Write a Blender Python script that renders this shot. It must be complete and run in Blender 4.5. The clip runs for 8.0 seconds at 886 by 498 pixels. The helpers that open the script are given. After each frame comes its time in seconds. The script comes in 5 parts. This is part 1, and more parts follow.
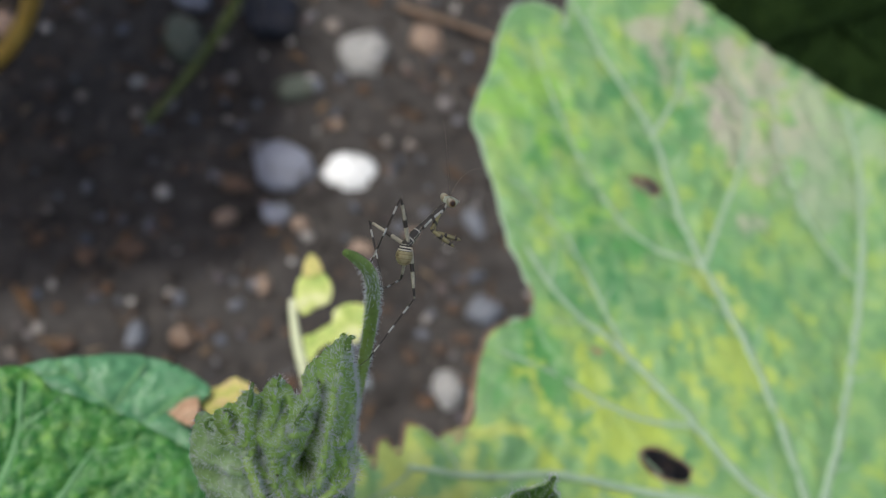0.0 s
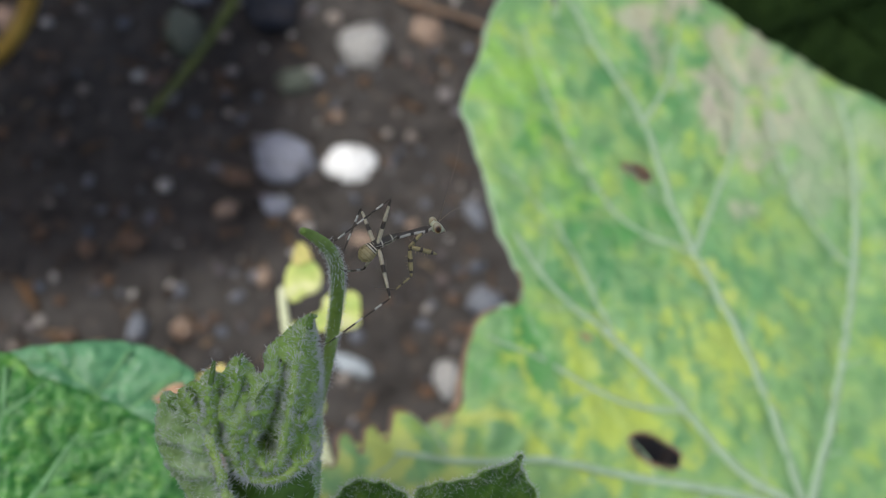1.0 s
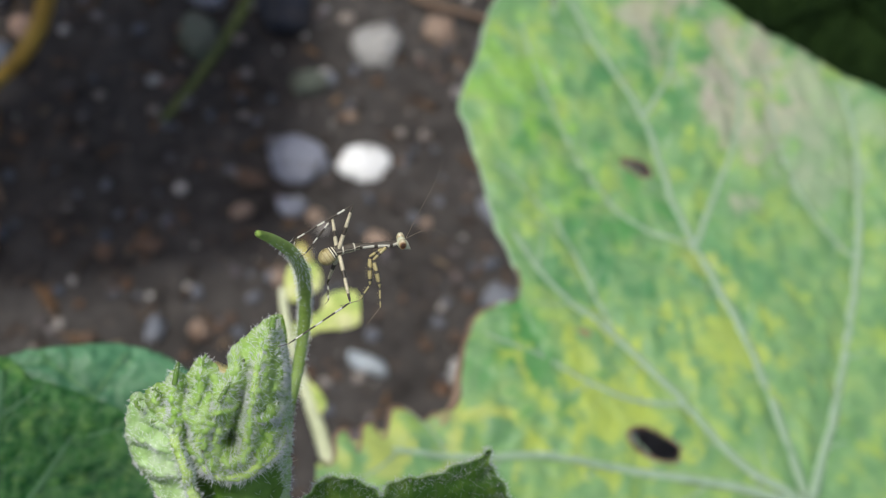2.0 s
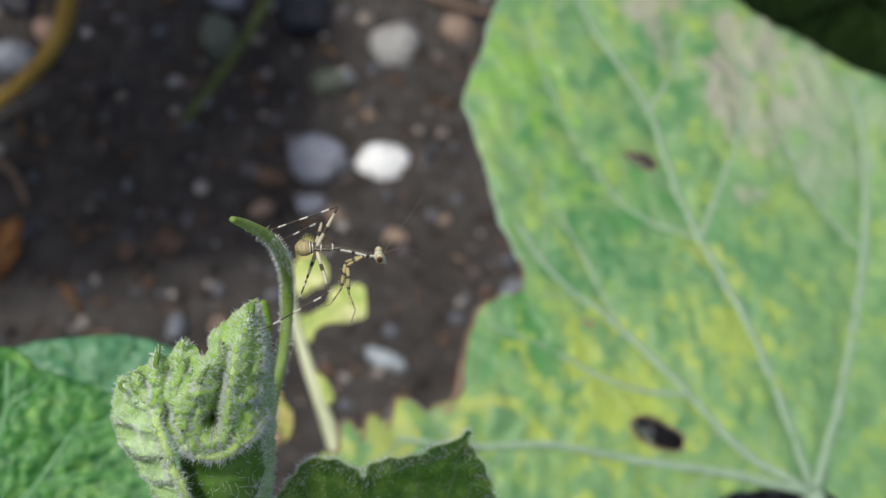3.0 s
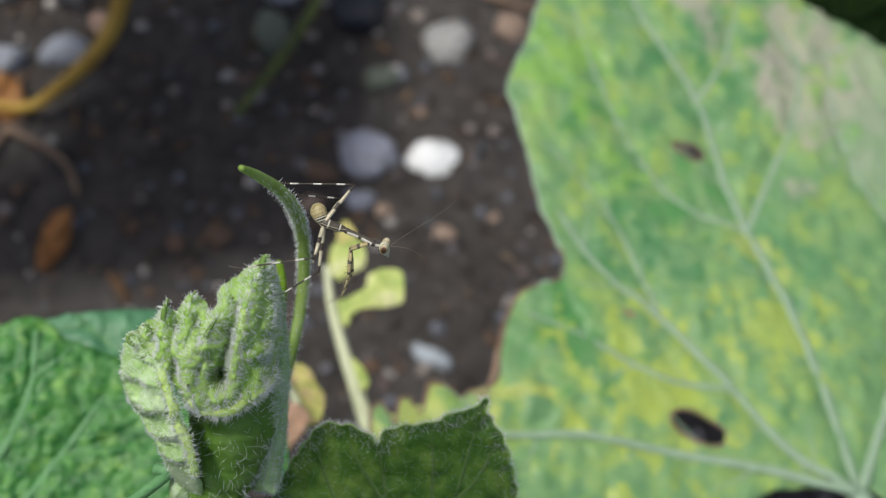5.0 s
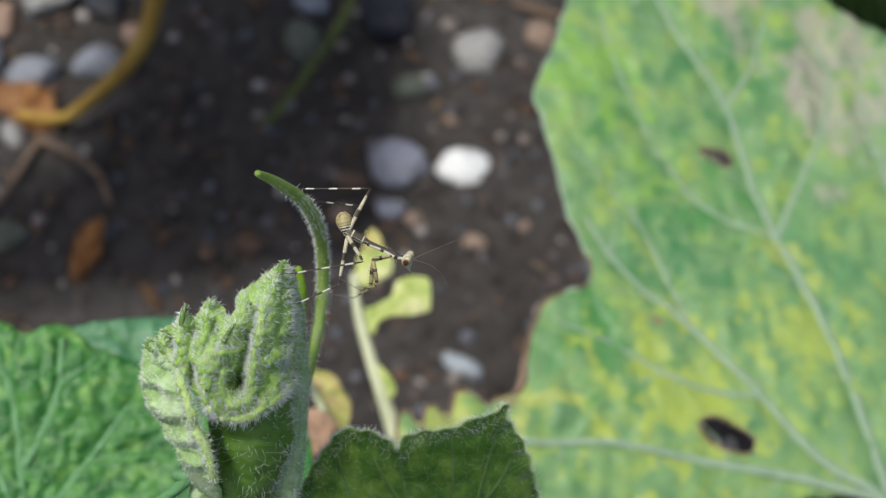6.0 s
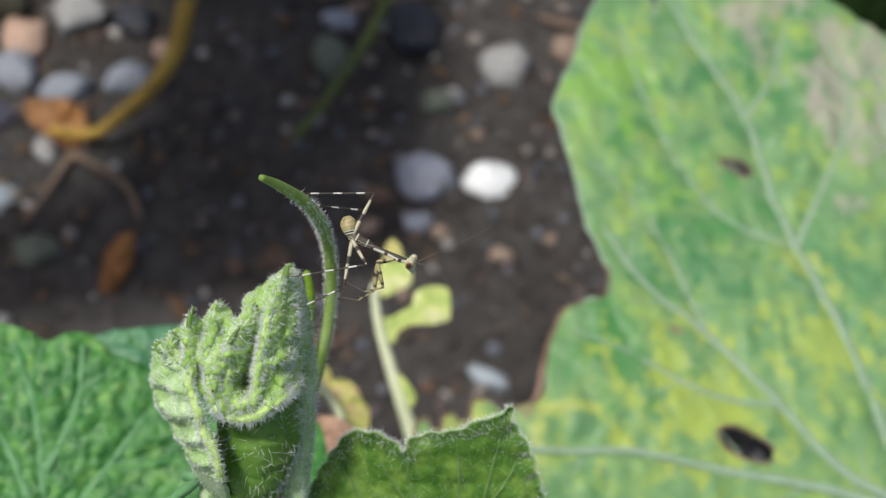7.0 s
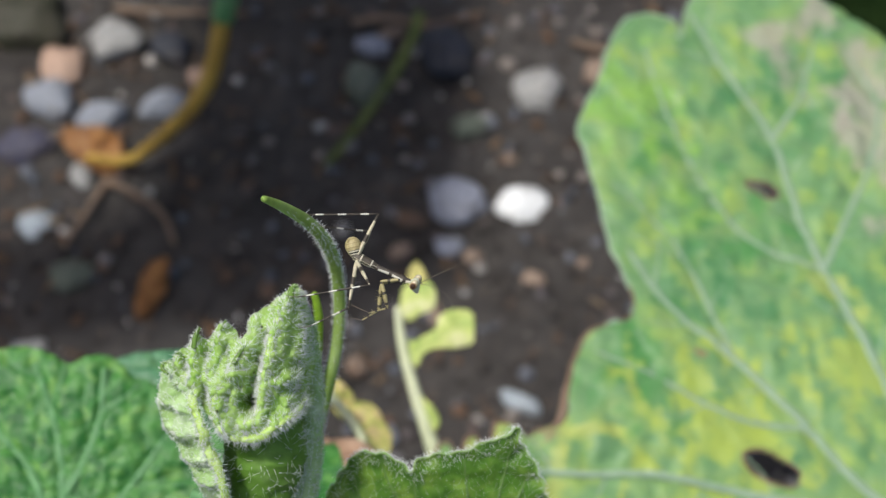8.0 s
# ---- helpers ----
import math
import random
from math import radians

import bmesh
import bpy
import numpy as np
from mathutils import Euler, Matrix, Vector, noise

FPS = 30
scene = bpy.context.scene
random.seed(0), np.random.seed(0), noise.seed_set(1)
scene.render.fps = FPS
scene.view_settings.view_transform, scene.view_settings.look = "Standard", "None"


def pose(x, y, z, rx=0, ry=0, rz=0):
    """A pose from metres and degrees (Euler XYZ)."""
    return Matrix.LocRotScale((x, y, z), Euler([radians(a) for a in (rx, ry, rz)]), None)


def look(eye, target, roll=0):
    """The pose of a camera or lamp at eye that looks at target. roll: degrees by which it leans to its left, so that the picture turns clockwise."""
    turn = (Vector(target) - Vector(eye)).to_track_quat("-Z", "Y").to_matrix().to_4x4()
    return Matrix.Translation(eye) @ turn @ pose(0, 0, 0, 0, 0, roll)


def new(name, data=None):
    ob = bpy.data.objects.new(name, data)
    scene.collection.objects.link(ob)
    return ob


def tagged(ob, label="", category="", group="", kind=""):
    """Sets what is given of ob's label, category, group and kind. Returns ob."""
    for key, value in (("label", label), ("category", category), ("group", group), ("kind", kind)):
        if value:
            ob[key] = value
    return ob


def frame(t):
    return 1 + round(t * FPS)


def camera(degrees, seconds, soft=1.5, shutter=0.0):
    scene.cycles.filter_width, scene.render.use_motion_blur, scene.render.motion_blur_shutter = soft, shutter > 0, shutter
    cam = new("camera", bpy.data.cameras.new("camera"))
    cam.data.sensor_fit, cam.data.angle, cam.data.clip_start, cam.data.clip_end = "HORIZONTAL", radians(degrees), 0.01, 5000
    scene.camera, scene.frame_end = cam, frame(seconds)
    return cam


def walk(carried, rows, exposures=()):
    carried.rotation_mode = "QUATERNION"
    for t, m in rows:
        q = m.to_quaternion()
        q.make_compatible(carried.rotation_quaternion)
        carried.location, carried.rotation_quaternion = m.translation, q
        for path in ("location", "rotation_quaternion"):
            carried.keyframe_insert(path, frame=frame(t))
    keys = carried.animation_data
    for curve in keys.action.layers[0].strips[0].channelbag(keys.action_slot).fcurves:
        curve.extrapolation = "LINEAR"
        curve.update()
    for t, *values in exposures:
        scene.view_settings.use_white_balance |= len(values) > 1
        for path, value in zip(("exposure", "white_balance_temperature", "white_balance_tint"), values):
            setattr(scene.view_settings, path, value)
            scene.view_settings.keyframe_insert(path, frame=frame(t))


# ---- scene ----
PATH = [
    (0, -0.0472, 0.02059, 0.55951, 25.586, -10.982, -3.961),
    (0.5, -0.04618, 0.01984, 0.55971, 25.477, -10.904, -3.803),
    (1, -0.03968, 0.01737, 0.56109, 25.421, -10.14, -4.001),
    (1.5, -0.03494, 0.01666, 0.5629, 25.366, -9.252, -4.172),
    (3, -0.0208, 0.01037, 0.57102, 25.367, -6.616, -3.897),
    (3.5, -0.02071, 0.00748, 0.56785, 25.481, -6.339, -3.362),
    (4, -0.02188, 0.00611, 0.56615, 25.509, -6.032, -2.773),
    (5.5, -0.01043, 0.00461, 0.56265, 26.018, -3.876, -1.46),
    (6, -0.01078, 0.00434, 0.56269, 26.204, -3.212, -1.302),
    (6.5, -0.01134, 0.00197, 0.56605, 26.474, -2.662, -0.892),
    (7, -0.00595, 0.00106, 0.5648, 26.904, -1.763, -0.696),
    (7.5, -0.00227, -0.00084, 0.56536, 27.418, -0.931, -0.384),
    (8, 0, 0, 0.565, 28, -0, 0),
]
cam = camera(36.0, 8.0, 1.25)
cam.data.dof.use_dof = True
cam.data.dof.focus_distance = 0.1915
cam.data.dof.aperture_fstop = 20.0
walk(cam, [(t, pose(x, y, z, rx, ry, rz)) for t, x, y, z, rx, ry, rz in PATH],
     [(0, 0), (1.5, 0), (3, -0.14), (4, -0.17), (5.5, -0.13), (6.5, -0.08), (8, 0)])

# ---- daylight: bright hazy sky, a broad soft sun ----
SUN_ELEVATION, SUN_TURN = radians(71), radians(-82)
world = bpy.data.worlds.new("sky")
scene.world = world
world.use_nodes = True
wn = world.node_tree.nodes
sky = wn.new("ShaderNodeTexSky")
sky.sky_type, sky.sun_disc = "NISHITA", False
sky.sun_elevation, sky.sun_rotation = SUN_ELEVATION, SUN_TURN
sky.air_density, sky.dust_density = 1.0, 4.3
world.node_tree.links.new(sky.outputs[0], wn["Background"].inputs[0])
wn["Background"].inputs[1].default_value = 0.153
sun = new("sun", bpy.data.lights.new("sun", "SUN"))
sun.data.energy, sun.data.angle, sun.data.color = 3.25, radians(6), (0.97, 0.97, 0.92)
way = Vector((math.sin(SUN_TURN) * math.cos(SUN_ELEVATION), math.cos(SUN_TURN) * math.cos(SUN_ELEVATION), math.sin(SUN_ELEVATION)))
sun.matrix_world = look(way * 3, (0, 0, 0))


# ---- materials ----
def node_mat(name, rough=0.6, spec=0.4):
    m = bpy.data.materials.new(name)
    m.use_nodes = True
    nt = m.node_tree
    b = nt.nodes["Principled BSDF"]
    b.inputs["Roughness"].default_value = rough
    b.inputs["Specular IOR Level"].default_value = spec
    return m, nt, b


def noise_tex(nt, scale, detail=4.0, rough=0.55, coords="Object"):
    tc = nt.nodes.new("ShaderNodeTexCoord")
    n = nt.nodes.new("ShaderNodeTexNoise")
    n.inputs["Scale"].default_value, n.inputs["Detail"].default_value, n.inputs["Roughness"].default_value = scale, detail, rough
    nt.links.new(tc.outputs[coords], n.inputs["Vector"])
    return n


def ramp(nt, src, stops):
    r = nt.nodes.new("ShaderNodeValToRGB")
    while len(r.color_ramp.elements) < len(stops):
        r.color_ramp.elements.new(0.5)
    for e, (p, c) in zip(r.color_ramp.elements, stops):
        e.position, e.color = p, (*c, 1)
    nt.links.new(src, r.inputs[0])
    return r


def mix(nt, fac, a, b, mode="MIX"):
    n = nt.nodes.new("ShaderNodeMix")
    n.data_type, n.blend_type = "RGBA", mode
    for sock, val in ((n.inputs[0], fac), (n.inputs[6], a), (n.inputs[7], b)):
        if isinstance(val, (int, float)):
            sock.default_value = val
        elif isinstance(val, tuple):
            sock.default_value = (*val, 1)
        else:
            nt.links.new(val, sock)
    return n.outputs[2]


def bump(nt, b, src, strength, dist):
    n = nt.nodes.new("ShaderNodeBump")
    n.inputs["Strength"].default_value, n.inputs["Distance"].default_value = strength, dist
    nt.links.new(src, n.inputs["Height"])
    nt.links.new(n.outputs[0], b.inputs["Normal"])


def plain(name, c, rough=0.6, scale=600.0, spread=0.35, spec=0.4, metal=0.0):
    m, nt, b = node_mat(name, rough, spec)
    b.inputs["Metallic"].default_value = metal
    n = noise_tex(nt, scale)
    dark, light = tuple(v * (1 - spread) for v in c), tuple(min(1, v * (1 + spread)) for v in c)
    r = ramp(nt, n.outputs[0], [(0.3, dark), (0.7, light)])
    nt.links.new(r.outputs[0], b.inputs["Base Color"])
    bump(nt, b, n.outputs[0], 0.3, 0.0005)
    return m


def leaf_mat(name, dark, mid, light, big=45.0, small=260.0, thru=0.3, rough=0.5, spec=0.35, patch=None, relief=0.4, contrast=0.17, warm=0.0, depth=0.002, grain=0.2, net=None, spots=()):
    """Leaf blade: mottled greens at two scales, a fine puckered relief and light that shines through."""
    m, nt, b = node_mat(name, rough, spec)
    n1, n2 = noise_tex(nt, big, 3), noise_tex(nt, small, 4)
    c1 = ramp(nt, n1.outputs[0], [(0.5 - contrast, dark), (0.5, mid), (0.5 + contrast, light)])
    c2 = ramp(nt, n2.outputs[0], [(0.5 - grain, tuple(v * 0.72 for v in mid)), (0.5 + grain, (min(1, mid[0] * (1.25 + warm)), min(1, mid[1] * 1.25), mid[2] * (1.25 - warm)))])
    col = mix(nt, 0.45, c1.outputs[0], c2.outputs[0])
    if patch:
        n3 = noise_tex(nt, patch[1], 3)
        r3 = ramp(nt, n3.outputs[0], [(patch[2] - 0.04, (0, 0, 0)), (patch[2] + 0.14, (0.8, 0.8, 0.8))])
        col = mix(nt, r3.outputs[0], col, patch[0])
    for (cx, cy), size, tone, grain in spots:
        # a bleached or yellowed area of the blade with a ragged rim
        tc = nt.nodes.new("ShaderNodeTexCoord")
        ds = nt.nodes.new("ShaderNodeVectorMath")
        ds.operation = "DISTANCE"
        ds.inputs[1].default_value = (cx * 0.001, cy * 0.001, 0)
        nt.links.new(tc.outputs["Object"], ds.inputs[0])
        n4 = noise_tex(nt, grain, 5)
        ad = nt.nodes.new("ShaderNodeMath")
        ad.operation = "MULTIPLY_ADD"
        ad.inputs[1].default_value, ad.inputs[2].default_value = size * 0.009, -size * 0.0045
        nt.links.new(n4.outputs[0], ad.inputs[0])
        sm = nt.nodes.new("ShaderNodeMath")
        nt.links.new(ds.outputs["Value"], sm.inputs[0])
        nt.links.new(ad.outputs[0], sm.inputs[1])
        rr = nt.nodes.new("ShaderNodeMapRange")
        rr.inputs["From Min"].default_value, rr.inputs["From Max"].default_value = size * 0.0003, size * 0.0011
        rr.inputs["To Min"].default_value, rr.inputs["To Max"].default_value = 0.75, 0.0
        nt.links.new(sm.outputs[0], rr.inputs["Value"])
        col = mix(nt, rr.outputs[0], col, tone)
    if net:
        # the finest veins: a pale uneven mesh between the larger ones
        tc = nt.nodes.new("ShaderNodeTexCoord")
        wob = nt.nodes.new("ShaderNodeVectorMath")
        wob.operation = "MULTIPLY_ADD"
        nw = nt.nodes.new("ShaderNodeTexNoise")
        nw.inputs["Scale"].default_value = net[0] * 1.4
        nt.links.new(tc.outputs["Object"], nw.inputs["Vector"])
        wob.inputs[1].default_value = (0.5 / net[0],) * 3
        nt.links.new(nw.outputs["Color"], wob.inputs[0])
        nt.links.new(tc.outputs["Object"], wob.inputs[2])
        vo = nt.nodes.new("ShaderNodeTexVoronoi")
        vo.feature = "DISTANCE_TO_EDGE"
        vo.inputs["Scale"].default_value = net[0]
        nt.links.new(wob.outputs[0], vo.inputs["Vector"])
        lines = ramp(nt, vo.outputs["Distance"], [(0.0, (net[2],) * 3), (0.05, (net[2] * 0.7,) * 3), (0.16, (0, 0, 0))])
        col = mix(nt, lines.outputs[0], col, net[1])
    nt.links.new(col, b.inputs["Base Color"])
    bump(nt, b, n2.outputs[0], relief, depth)
    tr = nt.nodes.new("ShaderNodeBsdfTranslucent")
    nt.links.new(mix(nt, 1.0, col, (1.0, 1.0, 0.6), "MULTIPLY"), tr.inputs[0])
    ms = nt.nodes.new("ShaderNodeMixShader")
    ms.inputs[0].default_value = thru
    nt.links.new(b.outputs[0], ms.inputs[1])
    nt.links.new(tr.outputs[0], ms.inputs[2])
    nt.links.new(ms.outputs[0], nt.nodes["Material Output"].inputs[0])
    return m


def soil_mat():
    m, nt, b = node_mat("soil", 0.85, 0.25)
    n1, n2, n3 = noise_tex(nt, 14, 5), noise_tex(nt, 90, 6), noise_tex(nt, 300, 3)
    c = ramp(nt, n2.outputs[0], [(0.3, (0.015, 0.0125, 0.011)), (0.52, (0.038, 0.034, 0.031)), (0.75, (0.088, 0.077, 0.069))])
    c2 = mix(nt, 0.5, c.outputs[0], ramp(nt, n1.outputs[0], [(0.35, (0.02, 0.017, 0.015)), (0.7, (0.066, 0.059, 0.054))]).outputs[0])
    c3 = mix(nt, ramp(nt, n3.outputs[0], [(0.66, (0, 0, 0)), (0.72, (0.8, 0.8, 0.8))]).outputs[0], c2, (0.16, 0.12, 0.09))
    nt.links.new(c3, b.inputs["Base Color"])
    bump(nt, b, n2.outputs[0], 0.8, 0.004)
    return m


SOIL = soil_mat()
BIG_LEAF = leaf_mat("big_leaf", (0.085, 0.25, 0.1), (0.18, 0.36, 0.15), (0.34, 0.49, 0.13), big=60, small=190, thru=0.3, rough=0.42, spec=0.5, contrast=0.15, warm=0.3, grain=0.2, relief=0.7, net=(95, (0.3, 0.42, 0.22), 0.16), patch=((0.4, 0.53, 0.09), 85, 0.57),
                    spots=(((-58, 72), 13, (0.06, 0.23, 0.08), 90), ((-25, 138), 16, (0.08, 0.26, 0.09), 70), ((-70, 110), 9, (0.07, 0.26, 0.06), 90), ((-14, 70), 14, (0.12, 0.3, 0.12), 80), ((-84, 42), 13, (0.07, 0.27, 0.06), 90), ((-46, 90), 10, (0.1, 0.31, 0.08), 90),
                           ((-60, 26), 20, (0.46, 0.55, 0.09), 110), ((-18, 46), 15, (0.42, 0.52, 0.1), 100), ((-76, 128), 15, (0.25, 0.47, 0.08), 100), ((-66, 96), 8, (0.27, 0.47, 0.09), 110), ((-128, 12), 20, (0.48, 0.53, 0.13), 110), ((-20, 74), 7, (0.42, 0.5, 0.12), 110),
                           ((2, 152), 24, (0.47, 0.42, 0.34), 45), ((10, 130), 13, (0.46, 0.41, 0.34), 60), ((3, 112), 9, (0.42, 0.4, 0.31), 60), ((50, 126), 26, (0.33, 0.43, 0.25), 45), ((26, 110), 12, (0.3, 0.4, 0.24), 60),
                           ((-108, 24), 4, (0.36, 0.25, 0.12), 200), ((-14, 96), 1.6, (0.8, 0.8, 0.76), 300), ((-64, 47), 1.5, (0.34, 0.2, 0.1), 300)))
VEIN = leaf_mat("vein", (0.24, 0.35, 0.22), (0.29, 0.4, 0.27), (0.34, 0.44, 0.32), thru=0.2)
LEFT_LEAF = leaf_mat("lower_leaf", (0.013, 0.1, 0.017), (0.033, 0.175, 0.028), (0.11, 0.31, 0.055), big=210, small=520, thru=0.25, contrast=0.1, relief=0.5, grain=0.12, rough=0.36, spec=0.45, net=(240, (0.17, 0.36, 0.12), 0.35), patch=((0.24, 0.45, 0.09), 300, 0.58))
BLUE_LEAF = leaf_mat("blue_green_leaf", (0.05, 0.18, 0.075), (0.09, 0.245, 0.115), (0.15, 0.33, 0.15), big=130, small=500, thru=0.2, rough=0.35, spec=0.5)
LEFT_VEIN = leaf_mat("lower_vein", (0.09, 0.25, 0.085), (0.13, 0.3, 0.12), (0.17, 0.34, 0.16), thru=0.2)
YOUNG = leaf_mat("young_leaf", (0.05, 0.16, 0.015), (0.12, 0.26, 0.03), (0.27, 0.42, 0.07), big=300, small=800, thru=0.4, contrast=0.13, depth=0.0004)
YOUNG_RIM = leaf_mat("young_rim", (0.2, 0.36, 0.1), (0.32, 0.5, 0.17), (0.45, 0.6, 0.28), big=300, small=900, thru=0.4, contrast=0.15, depth=0.0001)
YOUNG_VEIN = leaf_mat("young_vein", (0.1, 0.2, 0.04), (0.14, 0.25, 0.06), (0.19, 0.31, 0.1), thru=0.3)
BUD_GREEN = leaf_mat("bud_green", (0.27, 0.5, 0.07), (0.46, 0.67, 0.19), (0.66, 0.82, 0.4), big=330, small=900, thru=0.46, contrast=0.16, depth=0.0001)
BUD_CREST = leaf_mat("bud_crest", (0.4, 0.6, 0.11), (0.52, 0.71, 0.2), (0.64, 0.79, 0.35), big=300, small=700, thru=0.28, contrast=0.16, depth=0.0001)
BUD_BACK = leaf_mat("bud_back", (0.22, 0.4, 0.1), (0.4, 0.57, 0.25), (0.64, 0.74, 0.55), big=240, small=700, thru=0.25, contrast=0.15, depth=0.0001)
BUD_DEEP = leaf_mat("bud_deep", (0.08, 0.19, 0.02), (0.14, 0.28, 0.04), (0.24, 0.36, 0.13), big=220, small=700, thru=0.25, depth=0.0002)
TENDRIL = leaf_mat("tendril", (0.22, 0.35, 0.06), (0.32, 0.46, 0.11), (0.42, 0.55, 0.22), big=220, small=900, thru=0.3, rough=0.3, depth=0.0001)
SIDE_SHOOT = leaf_mat("side_shoot", (0.14, 0.27, 0.02), (0.21, 0.35, 0.03), (0.28, 0.42, 0.06), big=220, small=900, thru=0.3, rough=0.35, depth=0.0001)
THIN_LEAF = leaf_mat("thin_leaf", (0.2, 0.33, 0.04), (0.27, 0.4, 0.06), (0.34, 0.46, 0.09), big=130, small=420, thru=0.7)
TOOTH = leaf_mat("tooth", (0.1, 0.2, 0.03), (0.16, 0.28, 0.05), (0.24, 0.37, 0.1), big=300, small=900, thru=0.25, depth=0.0002)
YELLOWED = leaf_mat("yellowed_leaf", (0.3, 0.46, 0.09), (0.58, 0.65, 0.2), (0.86, 0.82, 0.56), contrast=0.12, big=120, small=300, thru=0.35)
PALE_STALK = leaf_mat("pale_stalk", (0.46, 0.5, 0.3), (0.56, 0.59, 0.38), (0.64, 0.64, 0.46), thru=0.1)
def hair_mat():
    """Clear plant bristles: white and glassy, with light scattered through them."""
    m, nt, b = node_mat("plant_hair", 0.35, 0.8)
    n = noise_tex(nt, 500, 2)
    c = ramp(nt, n.outputs[0], [(0.3, (0.96, 0.99, 0.95)), (0.7, (0.98, 1.0, 0.98))])
    nt.links.new(c.outputs[0], b.inputs["Base Color"])
    b.inputs["Sheen Weight"].default_value = 0.6
    tr, cl, gl = nt.nodes.new("ShaderNodeBsdfTranslucent"), nt.nodes.new("ShaderNodeBsdfTransparent"), nt.nodes.new("ShaderNodeBsdfGlossy")
    gl.inputs["Roughness"].default_value = 0.42
    nt.links.new(c.outputs[0], tr.inputs[0])
    last = b
    for k, other in ((0.42, tr), (0.12, gl), (0.03, cl)):
        ms = nt.nodes.new("ShaderNodeMixShader")
        ms.inputs[0].default_value = k
        nt.links.new(last.outputs[0], ms.inputs[1])
        nt.links.new(other.outputs[0], ms.inputs[2])
        last = ms
    nt.links.new(last.outputs[0], nt.nodes["Material Output"].inputs[0])
    return m


HAIR = hair_mat()
DRY = leaf_mat("dry_leaf", (0.1, 0.04, 0.014), (0.28, 0.12, 0.033), (0.44, 0.22, 0.075), big=160, small=300, thru=0.25)
YELLOW_STALK = leaf_mat("yellow_stalk", (0.26, 0.15, 0.02), (0.4, 0.24, 0.035), (0.5, 0.34, 0.07), big=60, small=300, thru=0.1)
SCRAP_YELLOW = leaf_mat("yellow_scrap", (0.3, 0.4, 0.07), (0.6, 0.54, 0.18), (0.58, 0.4, 0.27), big=230, small=500, thru=0.3, contrast=0.12)
SCRAP = leaf_mat("withered_leaf", (0.3, 0.17, 0.1), (0.45, 0.28, 0.18), (0.58, 0.4, 0.28), big=150, small=500, thru=0.2)
TWIG = leaf_mat("twig", (0.1, 0.065, 0.04), (0.17, 0.11, 0.07), (0.23, 0.16, 0.11), thru=0.02)
OLIVE_STALK = leaf_mat("olive_stalk", (0.04, 0.06, 0.01), (0.075, 0.1, 0.018), (0.12, 0.15, 0.03), thru=0.05)
# near-black green: the deep shade on this leaf is put into its colour
SHADE_PAINTED_GREEN = leaf_mat("shade_painted_leaf", (0.003, 0.008, 0.002), (0.006, 0.014, 0.003), (0.014, 0.028, 0.007), big=30, small=150, thru=0.03, rough=0.9, spec=0.05)
def stone_mat(name, c):
    """Weathered pebble: clouded stone, fine specks and smears of dried soil."""
    m, nt, b = node_mat(name, 0.62, 0.35)
    n1, n2, n3 = noise_tex(nt, 110, 4), noise_tex(nt, 520, 4), noise_tex(nt, 150, 6, 0.65)
    c1 = ramp(nt, n1.outputs[0], [(0.3, tuple(v * 0.62 for v in c)), (0.7, tuple(min(0.9, v * 1.18) for v in c))])
    c2 = mix(nt, 0.35, c1.outputs[0], ramp(nt, n2.outputs[0], [(0.35, tuple(v * 0.5 for v in c)), (0.65, tuple(min(0.9, v * 1.3) for v in c))]).outputs[0])
    col = mix(nt, ramp(nt, n3.outputs[0], [(0.5, (0, 0, 0)), (0.62, (0.8, 0.8, 0.8))]).outputs[0], c2, tuple(0.25 * v + w for v, w in zip(c, (0.05, 0.04, 0.032))))
    nt.links.new(col, b.inputs["Base Color"])
    bump(nt, b, n2.outputs[0], 0.5, 0.001)
    return m


STONE = {k: stone_mat("stone_" + k, c) for k, c in dict(
    white=(0.88, 0.87, 0.83), grey=(0.25, 0.26, 0.31), pale=(0.31, 0.3, 0.285), dusk=(0.15, 0.16, 0.185), tan=(0.27, 0.19, 0.14), dark=(0.016, 0.019, 0.03),
    green=(0.1, 0.115, 0.085), pink=(0.44, 0.29, 0.21), blue=(0.23, 0.245, 0.28), purple=(0.05, 0.047, 0.075), brown=(0.115, 0.068, 0.042),
    slate=(0.34, 0.38, 0.41), olive=(0.03, 0.029, 0.014)).items()}


# ---- builders ----
def part(name, bm, material, parent=None, label=""):
    me = bpy.data.meshes.new(name)
    bm.to_mesh(me)
    bm.free()
    for p in me.polygons:
        p.use_smooth = True
    me.materials.append(material)
    ob = new(name, me)
    if parent:
        ob.parent = parent
    if label:
        ob["label"] = label
    return ob


def raw(name, verts, faces, material, parent=None, label=""):
    me = bpy.data.meshes.new(name)
    me.from_pydata([tuple(v) for v in verts], [], faces)
    me.polygons.foreach_set("use_smooth", [True] * len(me.polygons))
    me.materials.append(material)
    ob = new(name, me)
    if parent:
        ob.parent = parent
    if label:
        ob["label"] = label
    return ob


def spline(pts, n, closed=False):
    """Catmull-Rom through pts, n steps a span."""
    pts = [Vector(p) for p in pts]
    out, m = [], len(pts)
    for i in range(m if closed else m - 1):
        p = [pts[(i + k) % m] if closed else pts[min(max(i + k, 0), m - 1)] for k in (-1, 0, 1, 2)]
        for j in range(n):
            t = j / n
            out.append(0.5 * (2 * p[1] + (p[2] - p[0]) * t + (2 * p[0] - 5 * p[1] + 4 * p[2] - p[3]) * t * t + (3 * p[1] - p[0] - 3 * p[2] + p[3]) * t ** 3))
    if not closed:
        out.append(pts[-1])
    return out


